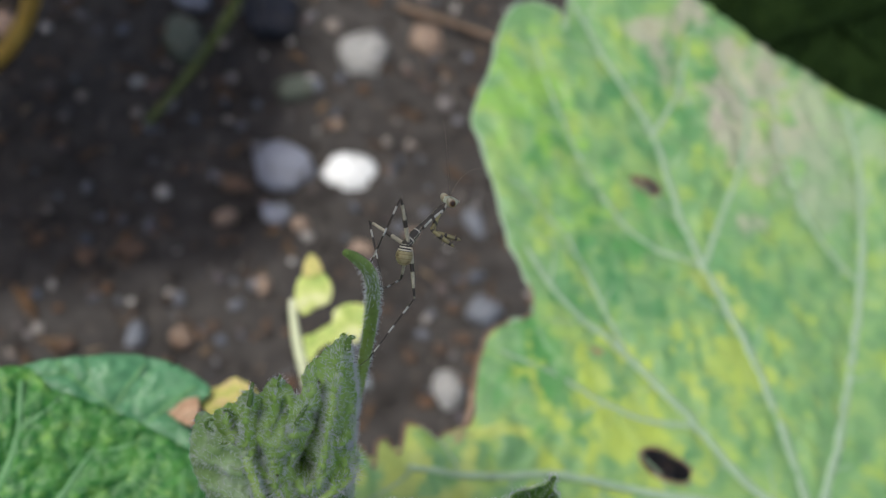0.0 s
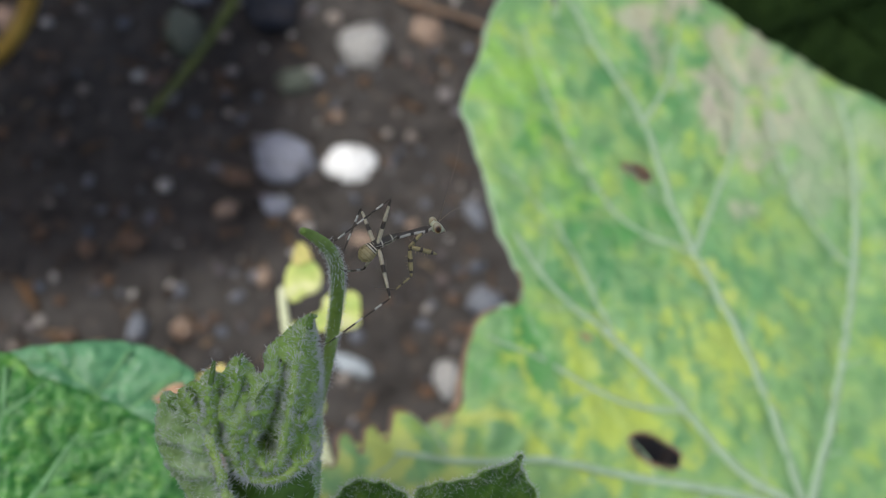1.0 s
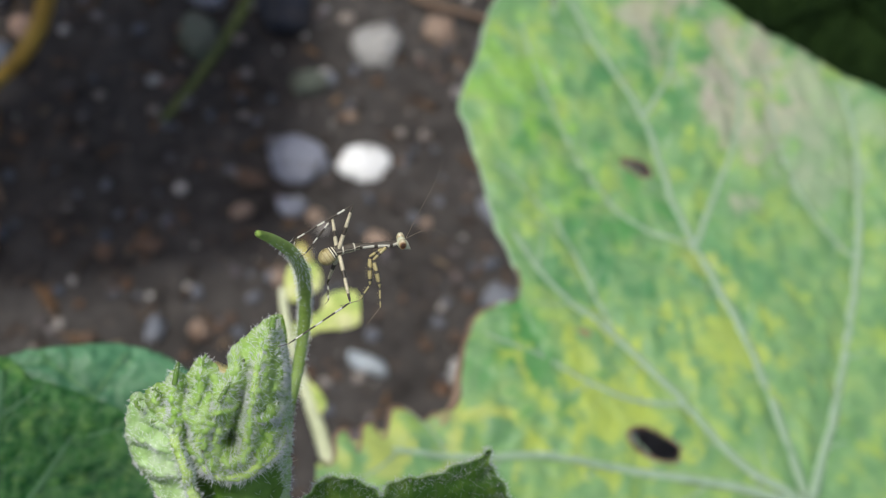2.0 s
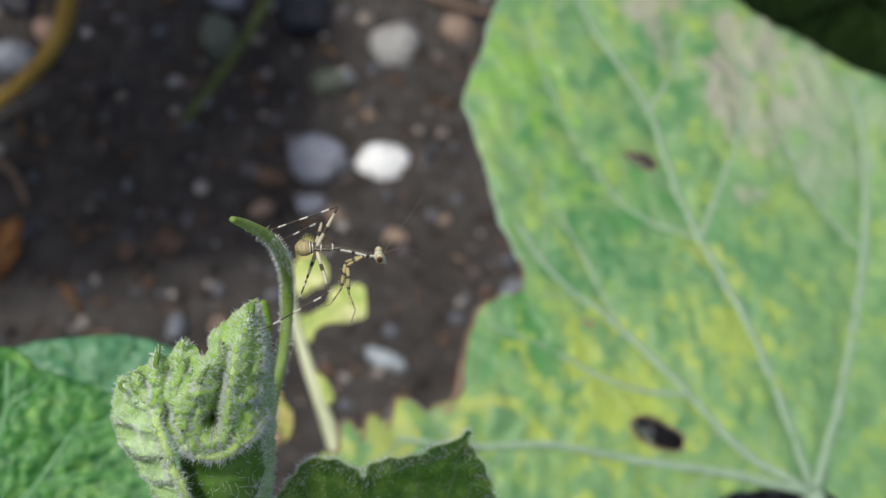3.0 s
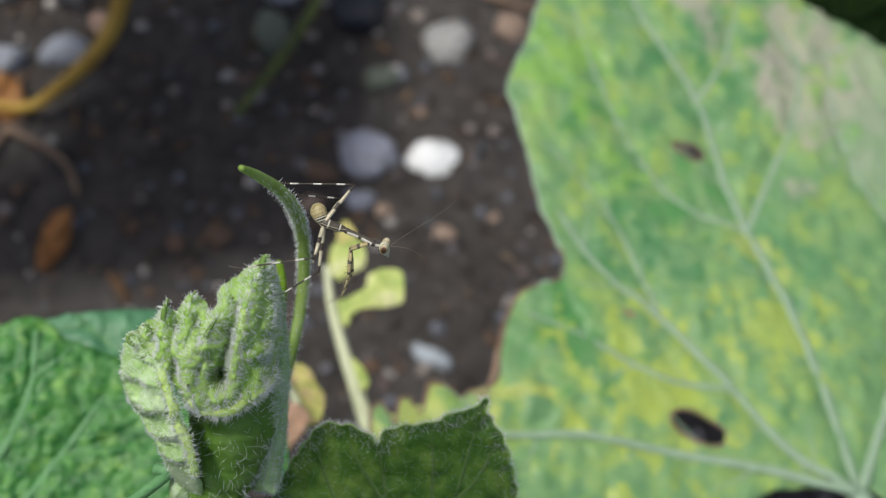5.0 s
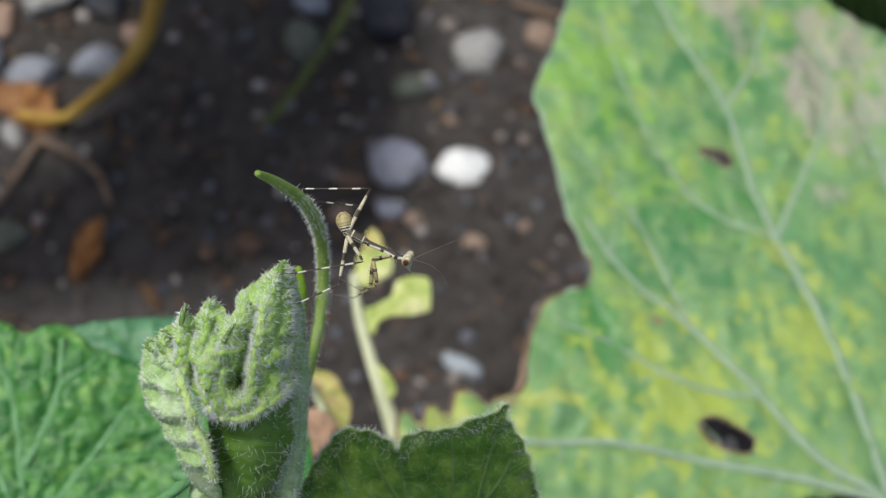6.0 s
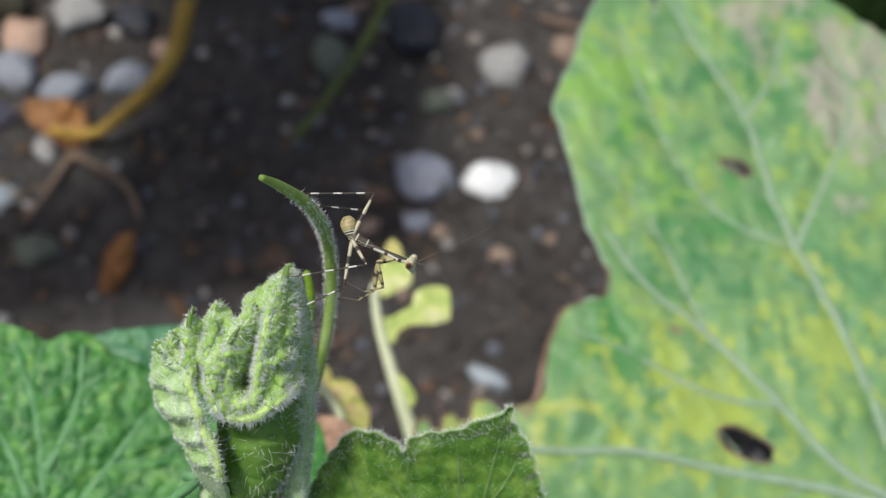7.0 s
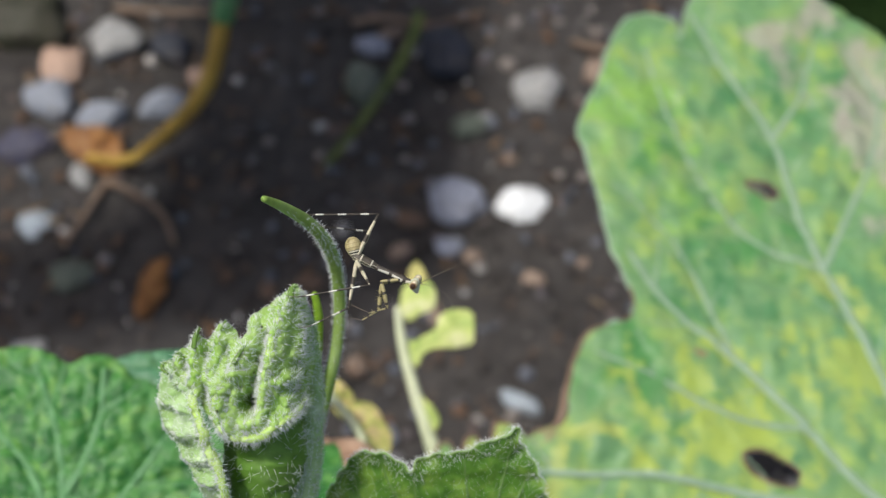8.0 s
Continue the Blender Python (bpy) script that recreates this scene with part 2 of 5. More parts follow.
def tube(name, pts, radii, material, parent=None, sides=10, steps=8, label="", flat=1.0):
    """A round stem along pts, its radius running through radii; closed, rounded ends."""
    line = spline(pts, steps)
    n = len(line)
    bm = bmesh.new()
    rings = []
    up = Vector((0.13, 0.31, 0.94))
    for i, p in enumerate(line):
        d = (line[min(i + 1, n - 1)] - line[max(i - 1, 0)]).normalized()
        a = d.cross(up).normalized()
        b = a.cross(d).normalized()
        s = i / (n - 1) * (len(radii) - 1)
        k = min(int(s), len(radii) - 2)
        r = radii[k] + (radii[k + 1] - radii[k]) * (s - k)
        r *= 0.35 if i in (0, n - 1) else 1
        rings.append([bm.verts.new(p + r * (math.cos(q) * a + flat * math.sin(q) * b)) for q in [2 * math.pi * j / sides for j in range(sides)]])
    for r0, r1 in zip(rings, rings[1:]):
        for j in range(sides):
            bm.faces.new((r0[j], r0[(j + 1) % sides], r1[(j + 1) % sides], r1[j]))
    bm.faces.new(rings[0][::-1])
    bm.faces.new(rings[-1])
    bmesh.ops.recalc_face_normals(bm, faces=bm.faces)
    return part(name, bm, material, parent, label)


def inside(poly, x, y):
    """Even-odd test of many points against a closed outline (numpy)."""
    hit = np.zeros(x.shape, bool)
    for (x0, y0), (x1, y1) in zip(poly, np.roll(poly, -1, 0)):
        hit ^= ((y0 > y) != (y1 > y)) & (x < (x1 - x0) * (y - y0) / (y1 - y0 + 1e-12) + x0)
    return hit


def nearest(poly, x, y):
    """For points: the nearest place on the outline and the distance."""
    best = np.full(x.shape, 1e9)
    bx, by = x.copy(), y.copy()
    for (x0, y0), (x1, y1) in zip(poly, np.roll(poly, -1, 0)):
        dx, dy = x1 - x0, y1 - y0
        t = np.clip(((x - x0) * dx + (y - y0) * dy) / (dx * dx + dy * dy + 1e-12), 0, 1)
        px, py = x0 + t * dx, y0 + t * dy
        d = np.hypot(x - px, y - py)
        m = d < best
        best[m], bx[m], by[m] = d[m], px[m], py[m]
    return bx, by, best


def blade(name, outline, cell, height, thick, material, parent, holes=(), label=""):
    """A leaf blade in its own xy plane (mm in, metres out): outline with holes cut through, height(x, y, d) its relief
    (d: distance from the rim), thick its thickness."""
    poly = np.array([(p[0], p[1]) for p in outline])
    rings = [poly] + [np.array([(h[0] + h[2] * math.cos(a) * math.cos(h[4]) - h[3] * math.sin(a) * math.sin(h[4]),
                                 h[1] + h[2] * math.cos(a) * math.sin(h[4]) + h[3] * math.sin(a) * math.cos(h[4])) for a in np.arange(0, 6.28, 0.25)]) for h in holes]
    lo, hi = poly.min(0) - 2 * cell, poly.max(0) + 2 * cell
    gx, gy = np.meshgrid(np.arange(lo[0], hi[0], cell), np.arange(lo[1], hi[1], cell), indexing="ij")
    ok = inside(poly, gx, gy)
    rim = nearest(poly, gx, gy)
    x, y, d = gx.copy(), gy.copy(), rim[2].copy()
    out = ~ok
    x[out], y[out], d[out] = rim[0][out], rim[1][out], 0
    for ring in rings[1:]:
        hx, hy, hd = nearest(ring, gx, gy)
        inn = inside(ring, gx, gy)
        x[inn], y[inn] = hx[inn], hy[inn]
        ok &= ~inn
    quad = ok[:-1, :-1].astype(int) + ok[1:, :-1] + ok[:-1, 1:] + ok[1:, 1:]
    use = np.argwhere(quad >= 2)
    idx, verts, faces = {}, [], []
    for i, j in use:
        f = []
        for a, b in ((i, j), (i + 1, j), (i + 1, j + 1), (i, j + 1)):
            if (a, b) not in idx:
                idx[a, b] = len(verts)
                px, py = float(x[a, b]), float(y[a, b])
                verts.append((px * 0.001, py * 0.001, height(px, py, float(d[a, b])) * 0.001))
            f.append(idx[a, b])
        faces.append(f)
    ob = raw(name, verts, faces, material, parent, label)
    sol = ob.modifiers.new("thickness", "SOLIDIFY")
    sol.thickness, sol.offset = thick * 0.001, 0
    return ob


def teeth(line, every, size, closed=True):
    """Small pointed teeth along a smooth outline."""
    out, run = [], 0.0
    for i, p in enumerate(line):
        q, r = line[i - 1], line[(i + 1) % len(line)]
        run += (p - q).length
        d = (r - q).normalized()
        nrm = Vector((d.y, -d.x, 0)) if len(d) == 3 else Vector((d.y, -d.x))
        out.append(p + nrm * size * (abs((run / every) % 1 - 0.5) * 2 - 0.5) * (0.6 + 0.8 * noise.noise((run * 0.11, 3.1, 0))))
    return out


def fuzz(name, spots, length, radius, material, parent, lean=0.35, seed=1):
    """Fine bristles: tapered three-sided spines standing on (place, normal) spots, in metres."""
    rnd = random.Random(seed)
    verts, faces = [], []
    for p, n in spots:
        j = Vector((rnd.gauss(0, 1), rnd.gauss(0, 1), rnd.gauss(0, 1)))
        side = (j - n * j.dot(n)).normalized()
        d = (n + side * lean * rnd.uniform(0.4, 3.0)).normalized()
        a = d.orthogonal().normalized()
        b = d.cross(a)
        l = length * rnd.uniform(0.45, 1.15)
        r = radius * rnd.uniform(0.7, 1.2)
        bend = 0.25 * l * (a * rnd.uniform(-1, 1) + b * rnd.uniform(-1, 1))
        k = len(verts)
        for s, w, o in ((0.0, 1.0, 0.0), (0.55, 0.6, 0.25)):
            for q in range(3):
                c = 2.094 * q
                verts.append(p - 0.0001 * d + d * l * s + bend * o + r * w * (a * math.cos(c) + b * math.sin(c)))
        verts.append(p + d * l + bend)
        for q in range(3):
            e = (q + 1) % 3
            faces += [(k + q, k + e, k + 3 + e, k + 3 + q), (k + 3 + q, k + 3 + e, k + 6)]
    ob = raw(name, verts, faces, material, parent)
    ob["kind"] = "stuff"
    return ob


def spots_on(ob, count, seed, up=False):
    """Random places with normals on a mesh, spread by area, in its own space."""
    rnd = random.Random(seed)
    me = ob.data
    polys = list(me.polygons)
    picks = rnd.choices(polys, [p.area for p in polys], k=count)
    out = []
    for p in picks:
        v = [me.vertices[i].co for i in p.vertices]
        w = [rnd.random() for _ in v]
        c = sum((x * k for x, k in zip(v, w)), Vector()) / sum(w)
        out.append((c, -p.normal if up and p.normal.z < 0 else p.normal.copy()))
    return out


def at_plane(name, o, ex, ey):
    e = new(name)
    ex, ey = Vector(ex), Vector(ey)
    m = Matrix((ex, ey, ex.cross(ey))).transposed().to_4x4()
    m.translation = o
    e.matrix_basis = m
    return e


# ---- ground ----
def ground():
    n, half = 150, 0.75
    verts, faces = [], []
    line = np.concatenate([[-60, -12, -4, -1.6], np.linspace(-half, half, n), [1.6, 4, 12, 60]])
    for y in line:
        for x in line:
            z = 0.006 * noise.noise((x * 9, y * 9, 0)) + 0.0035 * noise.noise((x * 45, y * 45, 2)) + 0.0018 * noise.noise((x * 130, y * 130, 5))
            verts.append((x, y + 0.3, z if abs(x) < 2 and abs(y) < 2 else 0))
    m = len(line)
    for i in range(m - 1):
        for j in range(m - 1):
            k = i * m + j
            faces.append((k, k + 1, k + m + 1, k + m))
    ob = raw("ground", verts, faces, SOIL)
    tagged(ob, "dark damp garden soil with fine grit", "soil", kind="structure")
    return ob


ground()


def stone_mesh(seed, rx, ry, rz, rough=0.15):
    """A water-worn stone: rounded, with a few flattened faces and blunt corners."""
    rnd = random.Random(seed * 11)
    cuts = []
    for _ in range(7):
        d = Vector((rnd.gauss(0, 1), rnd.gauss(0, 1), rnd.gauss(0, 0.6))).normalized()
        cuts.append((d, rnd.uniform(0.74, 0.95)))
    bm = bmesh.new()
    bmesh.ops.create_icosphere(bm, subdivisions=3, radius=1)
    for v in bm.verts:
        c = v.co.copy()
        k = 1.04 + rough * noise.noise(c * 1.3 + Vector((seed * 7.3, 0, 0))) * 1.6 + 0.3 * rough * noise.noise(c * 4 + Vector((0, seed * 3.1, 0)))
        c *= k
        for d, lim in cuts:
            over = c.dot(d) - lim
            if over > 0:
                c -= d * over * 0.85
        v.co = Vector((c.x * rx, c.y * ry, c.z * rz))
    return bm


def pebble(i, x, y, rx, ry, kind, label):
    rz = 0.55 * min(rx, ry) + 1
    ob = part("pebble", stone_mesh(31 if kind == "white" else i + 1, rx * 0.001, ry * 0.00108, rz * 0.001, 0.07 if kind == "white" else 0.26), STONE[kind])
    ob.matrix_basis = pose(x * 0.001, y * 0.001, rz * 0.0003, random.uniform(-8, 8), random.uniform(-8, 8), -24 if label.startswith("long") else random.uniform(-25, 25))
    tagged(ob, label, "pebble", "pebbles on the soil")
    return ob


NEAR_THE_LEAF = [
    ("white", "bright white rounded pebble on dark soil", (38, 321, 14, 10)),
    ("grey", "smooth blue-grey round pebble on dark soil", (7, 326, 14, 12)),
    ("pale", "pale grey pebble half sunk in the soil", (47, 387, 13, 12)),
    ("tan", "small tan pebble on the soil", (32, 349, 4, 4)),
    ("dark", "large dark blue-black stone on the soil", (1, 410, 14, 16)),
    ("green", "dull green-grey pebble on the soil", (13, 368, 9, 7)),
    ("dusk", "small blue-grey pebble on the soil", (23, 370, 4, 4)),
    ("green", "grey-green pebble in the shade", (-39, 393, 10, 11)),
    ("pale", "tiny pale pebble on the soil", (-60, 368, 4, 3)),
    ("pink", "orange-pink rounded pebble on the soil", (-191, 403, 12, 11)),
    ("pale", "off-white pebble with tan patches", (-168, 419, 14, 11)),
    ("blue", "light blue-grey pebble on the soil", (-195, 383, 15, 10)),
    ("blue", "flat light grey pebble on the soil", (-167, 373, 13, 9)),
    ("blue", "oval blue-grey pebble on the soil", (-138, 380, 13, 9)),
    ("pink", "small cream-pink pebble on the soil", (-122, 397, 6, 6)),
    ("purple", "dark purple-grey flat stone", (-203, 356, 16, 9)),
]
UNDER_THE_STALK = [
    ("pale", "small pale glinting pebble beside a dry leaf", (-174, 340, 6, 7)),
    ("pale", "tiny pale pebble on the soil", (-140, 330, 3, 3)),
    ("slate", "grey-green oval pebble on the soil", (-192, 312, 10, 7)),
    ("green", "dull grey pebble on the soil", (-172, 285, 9, 9)),
    ("blue", "small blue-grey flat pebble", (5, 301, 7, 4)),
    ("brown", "thin orange-brown chip on the soil", (-15, 315, 8, 3)),
    ("tan", "small tan pebble on the soil", (-19, 299, 4, 3)),
    ("tan", "small tan pebble on the soil", (14, 296, 5, 4)),
    ("tan", "small tan pebble on the soil", (65, 291, 4, 4)),
    ("slate", "long pale slate chip on the soil", (34, 223, 12, 4)),
    ("pale", "pale round pebble on the soil", (-187, 248, 10, 5)),
    ("dusk", "blue-grey pebble beside the leaf edge", (97, 253, 9, 7)),
    ("pale", "pale pebble beneath the leaf edge", (77, 216, 8, 8)),
    ("dusk", "grey small pebble on the soil", (96, 298, 5, 7)),
    ("tan", "tan-brown pebble on the soil", (79, 398, 9, 8)),
    ("tan", "small brown-tan pebble on the soil", (-20, 299, 5, 4)),
]
OPEN_SOIL = [
    ("dusk", "dull oval pebble on the soil", (-58, 241, 4, 6)),
    ("brown", "small brown pebble on the soil", (-39, 239, 4, 4)),
    ("tan", "small tan pebble on the soil", (-3, 265, 4, 4)),
    ("brown", "small brown pebble on the soil", (-86, 237, 4, 3)),
    ("brown", "reddish brown pebble on the soil", (-15, 316, 8, 4)),
    ("grey", "small grey pebble on the soil", (3, 300, 7, 5)),
    ("brown", "brown pebble on the soil", (-61, 282, 8, 4)),
    ("brown", "brown pebble on the soil", (-80, 278, 5, 4)),
    ("tan", "tan chip on the soil", (42, 284, 6, 4)),
    ("dark", "dark blue stone on the soil", (-138, 416, 11, 9)),
    ("grey", "grey stone on the soil", (-35, 416, 9, 6)),
    ("tan", "orange-tan chip of stone on the soil", (-27, 425, 7, 3)),
    ("blue", "blue-grey chip beside a yellowed leaf", (-23, 207, 3, 5)),
    ("tan", "tan pebble on the soil", (-39, 240, 5, 4)),
    ("olive", "large dark olive-brown stone", (-214, 430, 20, 17)),
]
for i, (kind, label, p) in enumerate(NEAR_THE_LEAF + UNDER_THE_STALK + OPEN_SOIL):
    pebble(i, *p, kind, label)


def strewn(name, count, coarse, span, sizes, stretch, tones, label, category, seed):
    """Loose bits strewn over the soil as one mesh: count fine and coarse larger ones in span (x0, x1, y0, y1),
    sizes (fine from, fine spread, coarse from, coarse to), stretch (across, along, up) their least and most shape, tones a colour ramp."""
    rnd = random.Random(seed)
    verts, faces = [], []
    base = bmesh.new()
    bmesh.ops.create_icosphere(base, subdivisions=1, radius=1)
    bv, bf = [v.co.copy() for v in base.verts], [[v.index for v in f.verts] for f in base.faces]
    base.free()
    for n in range(count + coarse):
        x, y = rnd.uniform(*span[:2]), rnd.uniform(*span[2:])
        r = sizes[0] + sizes[1] * rnd.random() ** 3 if n < count else rnd.uniform(*sizes[2:])
        s = [rnd.uniform(*q) for q in stretch]
        a = rnd.uniform(0, 6.3)
        k = len(verts)
        z = 0.006 * noise.noise((x * 9, (y - 0.3) * 9, 0)) + 0.0035 * noise.noise((x * 45, (y - 0.3) * 45, 2))
        for v in bv:
            q = v * r * (1 + 0.45 * noise.noise(v * 2 + Vector((k, 0, 0))))
            q = Vector((q.x * s[0], q.y * s[1], q.z * s[2]))
            verts.append((x + q.x * math.cos(a) - q.y * math.sin(a), y + q.x * math.sin(a) + q.y * math.cos(a), z + q.z + r * 0.2))
        faces += [[k + i for i in f] for f in bf]
    m, nt, b = node_mat(name, 0.75, 0.3)
    g = nt.nodes.new("ShaderNodeNewGeometry")
    nt.links.new(ramp(nt, g.outputs["Random Per Island"], tones).outputs[0], b.inputs["Base Color"])
    tagged(raw(name, verts, faces, m), label, category, kind="stuff")


strewn("grit", 5800, 1300, (-0.36, 0.34, 0.12, 0.68), (0.0009, 0.003, 0.0016, 0.004), ((0.6, 1.3), (0.6, 1.3), (0.4, 0.8)),
       [(0.0, (0.02, 0.016, 0.013)), (0.4, (0.05, 0.042, 0.037)), (0.6, (0.12, 0.065, 0.036)), (0.75, (0.07, 0.08, 0.1)), (0.88, (0.13, 0.13, 0.145)), (0.95, (0.2, 0.165, 0.14)), (1.0, (0.36, 0.34, 0.32))],
       "loose grit and crumbs on the soil", "grit", 5)
strewn("plant_crumbs", 380, 70, (-0.24, 0.13, 0.19, 0.47), (0.001, 0.003, 0.003, 0.006), ((0.25, 0.5), (1.0, 2.2), (0.15, 0.3)),
       [(0.0, (0.04, 0.026, 0.018)), (0.5, (0.08, 0.046, 0.024)), (0.8, (0.13, 0.07, 0.032)), (1.0, (0.18, 0.13, 0.085))],
       "brown crumbs of dry leaf and stalk on the soil", "plant litter", 8)


def vein_gap(curves):
    """A function that gives the distance of (x, y) from the nearest vein line."""
    segs = [(c[i], c[i + 1]) for c in curves for i in range(len(c) - 1)]
    a0 = np.array([s[0] for s in segs])
    e = np.array([s[1] for s in segs]) - a0
    l2 = (e ** 2).sum(1) + 1e-9

    def gap(x, y):
        t = np.clip(((x - a0[:, 0]) * e[:, 0] + (y - a0[:, 1]) * e[:, 1]) / l2, 0, 1)
        return float(np.min(np.hypot(x - a0[:, 0] - t * e[:, 0], y - a0[:, 1] - t * e[:, 1])))

    return gap


def side_veins(curves, outline, every, reach, seed):
    """Alternating side veins that leave each main vein at a slant and stay inside the blade."""
    rnd = random.Random(seed)
    poly = np.array([(p[0], p[1]) for p in outline])
    out = []
    for c in curves:
        run, side = 0.0, 1
        for i in range(1, len(c) - 1):
            run += float(np.hypot(*(c[i] - c[i - 1])))
            if run > every:
                run, side = 0.0, -side
                d = math.atan2(*(c[i + 1] - c[i])[::-1]) + side * rnd.uniform(0.7, 1.0)
                p, pts, l = Vector((*c[i], 0)), [], reach * rnd.uniform(0.6, 1.1)
                for k in range(5):
                    if not inside(poly, np.array([p.x]), np.array([p.y]))[0]:
                        break
                    pts.append(p.copy())
                    p += Vector((math.cos(d), math.sin(d), 0)) * l / 4
                    d -= side * rnd.uniform(0.02, 0.22)
                if len(pts) > 2:
                    out.append(np.array([(q.x, q.y) for q in spline(pts, 4)]))
    return out


def lay_vein(c, height, lift, radii, material, parent):
    tube("vein", [(p[0] * 0.001, p[1] * 0.001, (height(p[0], p[1], 9) + lift) * 0.001) for p in c], radii, material, parent, 6, 1, flat=0.55)


# ---- the large squash leaf ----
def big_leaf():
    root = at_plane("squash_leaf", (0.1327, 0.101, 0.2119), (0.98003, -0.0028, -0.19881), (0, 0.9999, -0.01408))
    edge = [(-6.2, 177), (-30, 184), (-45, 180), (-55, 172), (-60, 155.2), (-61, 162), (-65, 164.5), (-72.2, 163.8), (-79, 158.8), (-84.3, 147.2), (-87.6, 136.1), (-92.6, 125.2), (-95.5, 116), (-93.8, 111.1),
            (-92.1, 101.6), (-89.5, 88.8), (-87.6, 78), (-84.8, 71.2), (-82.1, 62.6), (-84.2, 56.4), (-94.8, 52), (-100, 42.4), (-102.8, 32.4), (-104.5, 24.8), (-110, 23)]
    low = [(-113, 20.5), (-117, 23.5), (-121.5, 23.5), (-123.5, 15.5), (-126.5, 19.5), (-129.5, 18), (-131, 11.5), (-133.5, 17.5), (-136.5, 15.5), (-138, 8), (-142, 9), (-140, -8), (-128, -30), (-105, -52), (-70, -58), (-45, -40), (-34, -5), (-18, 1.5),
           (-4, 2), (6, 1), (14, -12), (40, -46), (90, -50), (125, -15), (128, 40), (112, 95), (86, 130), (58.7, 144), (45.6, 148.5), (29.5, 159), (17, 164.6), (4.9, 171.2)]
    line = spline([Vector((*p, 0)) for p in edge + low], 5, True)
    line = teeth(line, 9.0, 0.7)
    veins = {
        "a": [(0, 1), (-10, 43.5), (-22, 79.6), (-27.4, 97.9), (-33.1, 123), (-47, 146.3), (-56, 168)],
        "b": [(0, 1), (-20, 12), (-35.2, 28.2), (-54, 48.2), (-70.8, 61.2), (-83, 78)],
        "c": [(0, 1), (-31, 6.6), (-54, 9), (-80, 12.5), (-103, 11.3), (-122, 13)],
        "d": [(-22, 79.6), (-42.9, 86.6), (-56.9, 102.1), (-67, 126.7), (-72, 150)],
        "e": [(-22, 79.6), (-12, 98), (-2.7, 116.7), (4, 140), (-4, 160)],
        "f": [(0, 1), (20, 40), (36, 80), (44, 120), (42, 146)],
        "h": [(-35.2, 28.2), (-56, 30), (-78, 40), (-94, 46)],
        "j": [(-33.1, 123), (-22, 140), (-14, 165)],
        "k": [(-54, 48.2), (-58, 60), (-68, 82), (-86, 100)],
        "l": [(36, 80), (20, 100), (14, 122), (16, 150)],
    }
    curves = {k: np.array([(p.x, p.y) for p in spline([Vector((*q, 0)) for q in v], 6)]) for k, v in veins.items()}
    minor = side_veins(curves.values(), line, 13, 26, 4)
    gap = vein_gap(list(curves.values()))
    fine = vein_gap(minor)

    def height(x, y, d):
        pucker = 1.1 * abs(noise.noise((x * 0.11, y * 0.11, 1))) + 0.9 * noise.noise((x * 0.22, y * 0.22, 4))
        return -1.4 * math.exp(-(gap(x, y) / 5) ** 2) - 0.5 * math.exp(-(fine(x, y) / 2.5) ** 2) + pucker + 3.0 * noise.noise((x * 0.018, y * 0.018, 7)) - 1.2 * math.exp(-d / 4)

    blade("blade", line, 1.6, height, 0.35, BIG_LEAF, root, holes=((-38.5, 104.3, 5.4, 2.4, -0.25), (-47.2, 16.2, 8.2, 3.4, -0.33)))
    for k, c in curves.items():
        lay_vein(c, height, 0.25, [0.0018, 0.0014, 0.0009] if k in "abcfg" else [0.0011, 0.0008, 0.0005], VEIN, root)
    for c in minor:
        lay_vein(c, height, 0.15, [0.00045, 0.0003, 0.00018], VEIN, root)
    tube("rim", [(p.x * 0.001, p.y * 0.001, (height(p.x, p.y, 0) + 0.1) * 0.001) for p in line[:118]], [0.0003 + 0.0007 * abs(noise.noise((0.7 * k, 1.3, 0))) for k in range(60)], VEIN, root, 6, 1)
    bay = [p for p in line if -107 < p.x < -79 and 22 < p.y < 68]
    tube("withered_margin", [(p.x * 0.001, p.y * 0.001, (height(p.x, p.y, 0) + 0.25) * 0.001) for p in bay], [0.0003, 0.0004, 0.0004, 0.0005, 0.0006, 0.0008, 0.0014, 0.0008], TWIG, root, 6, 1, "withered pinkish brown leaf margin")
    lobes = [p for p in line if -141 < p.x < -108 and 4 < p.y < 26]
    tube("withered_margin", [(p.x * 0.001, p.y * 0.001, (height(p.x, p.y, 0) + 0.2) * 0.001) for p in lobes], [0.0005, 0.0003, 0.0007, 0.0003, 0.0006, 0.0003, 0.0006, 0.0003], TWIG, root, 6, 1, "withered brown leaf margin")
    for cx, cy, rx, ry, a in ((-38.5, 104.3, 5.5, 2.5, -0.25), (-47.2, 16.2, 8.6, 3.8, -0.33)):
        ring = [(cx + rx * math.cos(q) * math.cos(a) - ry * math.sin(q) * math.sin(a), cy + rx * math.cos(q) * math.sin(a) + ry * math.sin(q) * math.cos(a)) for q in [k * 0.3 for k in range(22)]]
        tube("scorched_rim", [(x * 0.001, y * 0.001, (height(x, y, 9) + 0.1) * 0.001) for x, y in ring], [0.0003, 0.0006, 0.0004], TWIG, root, 6, 1)
    tube("petiole", [(0, 0.001, -0.0005), (0.004, -0.006, -0.02), (0.012, -0.02, -0.08), (0.0, -0.02, -0.15), (0.0, -0.02, -0.214)], [0.0035, 0.0032, 0.0036, 0.004], VEIN, root)
    tagged(root, "large mottled yellow-green squash leaf with pale veins and two holes", "leaf")


big_leaf()


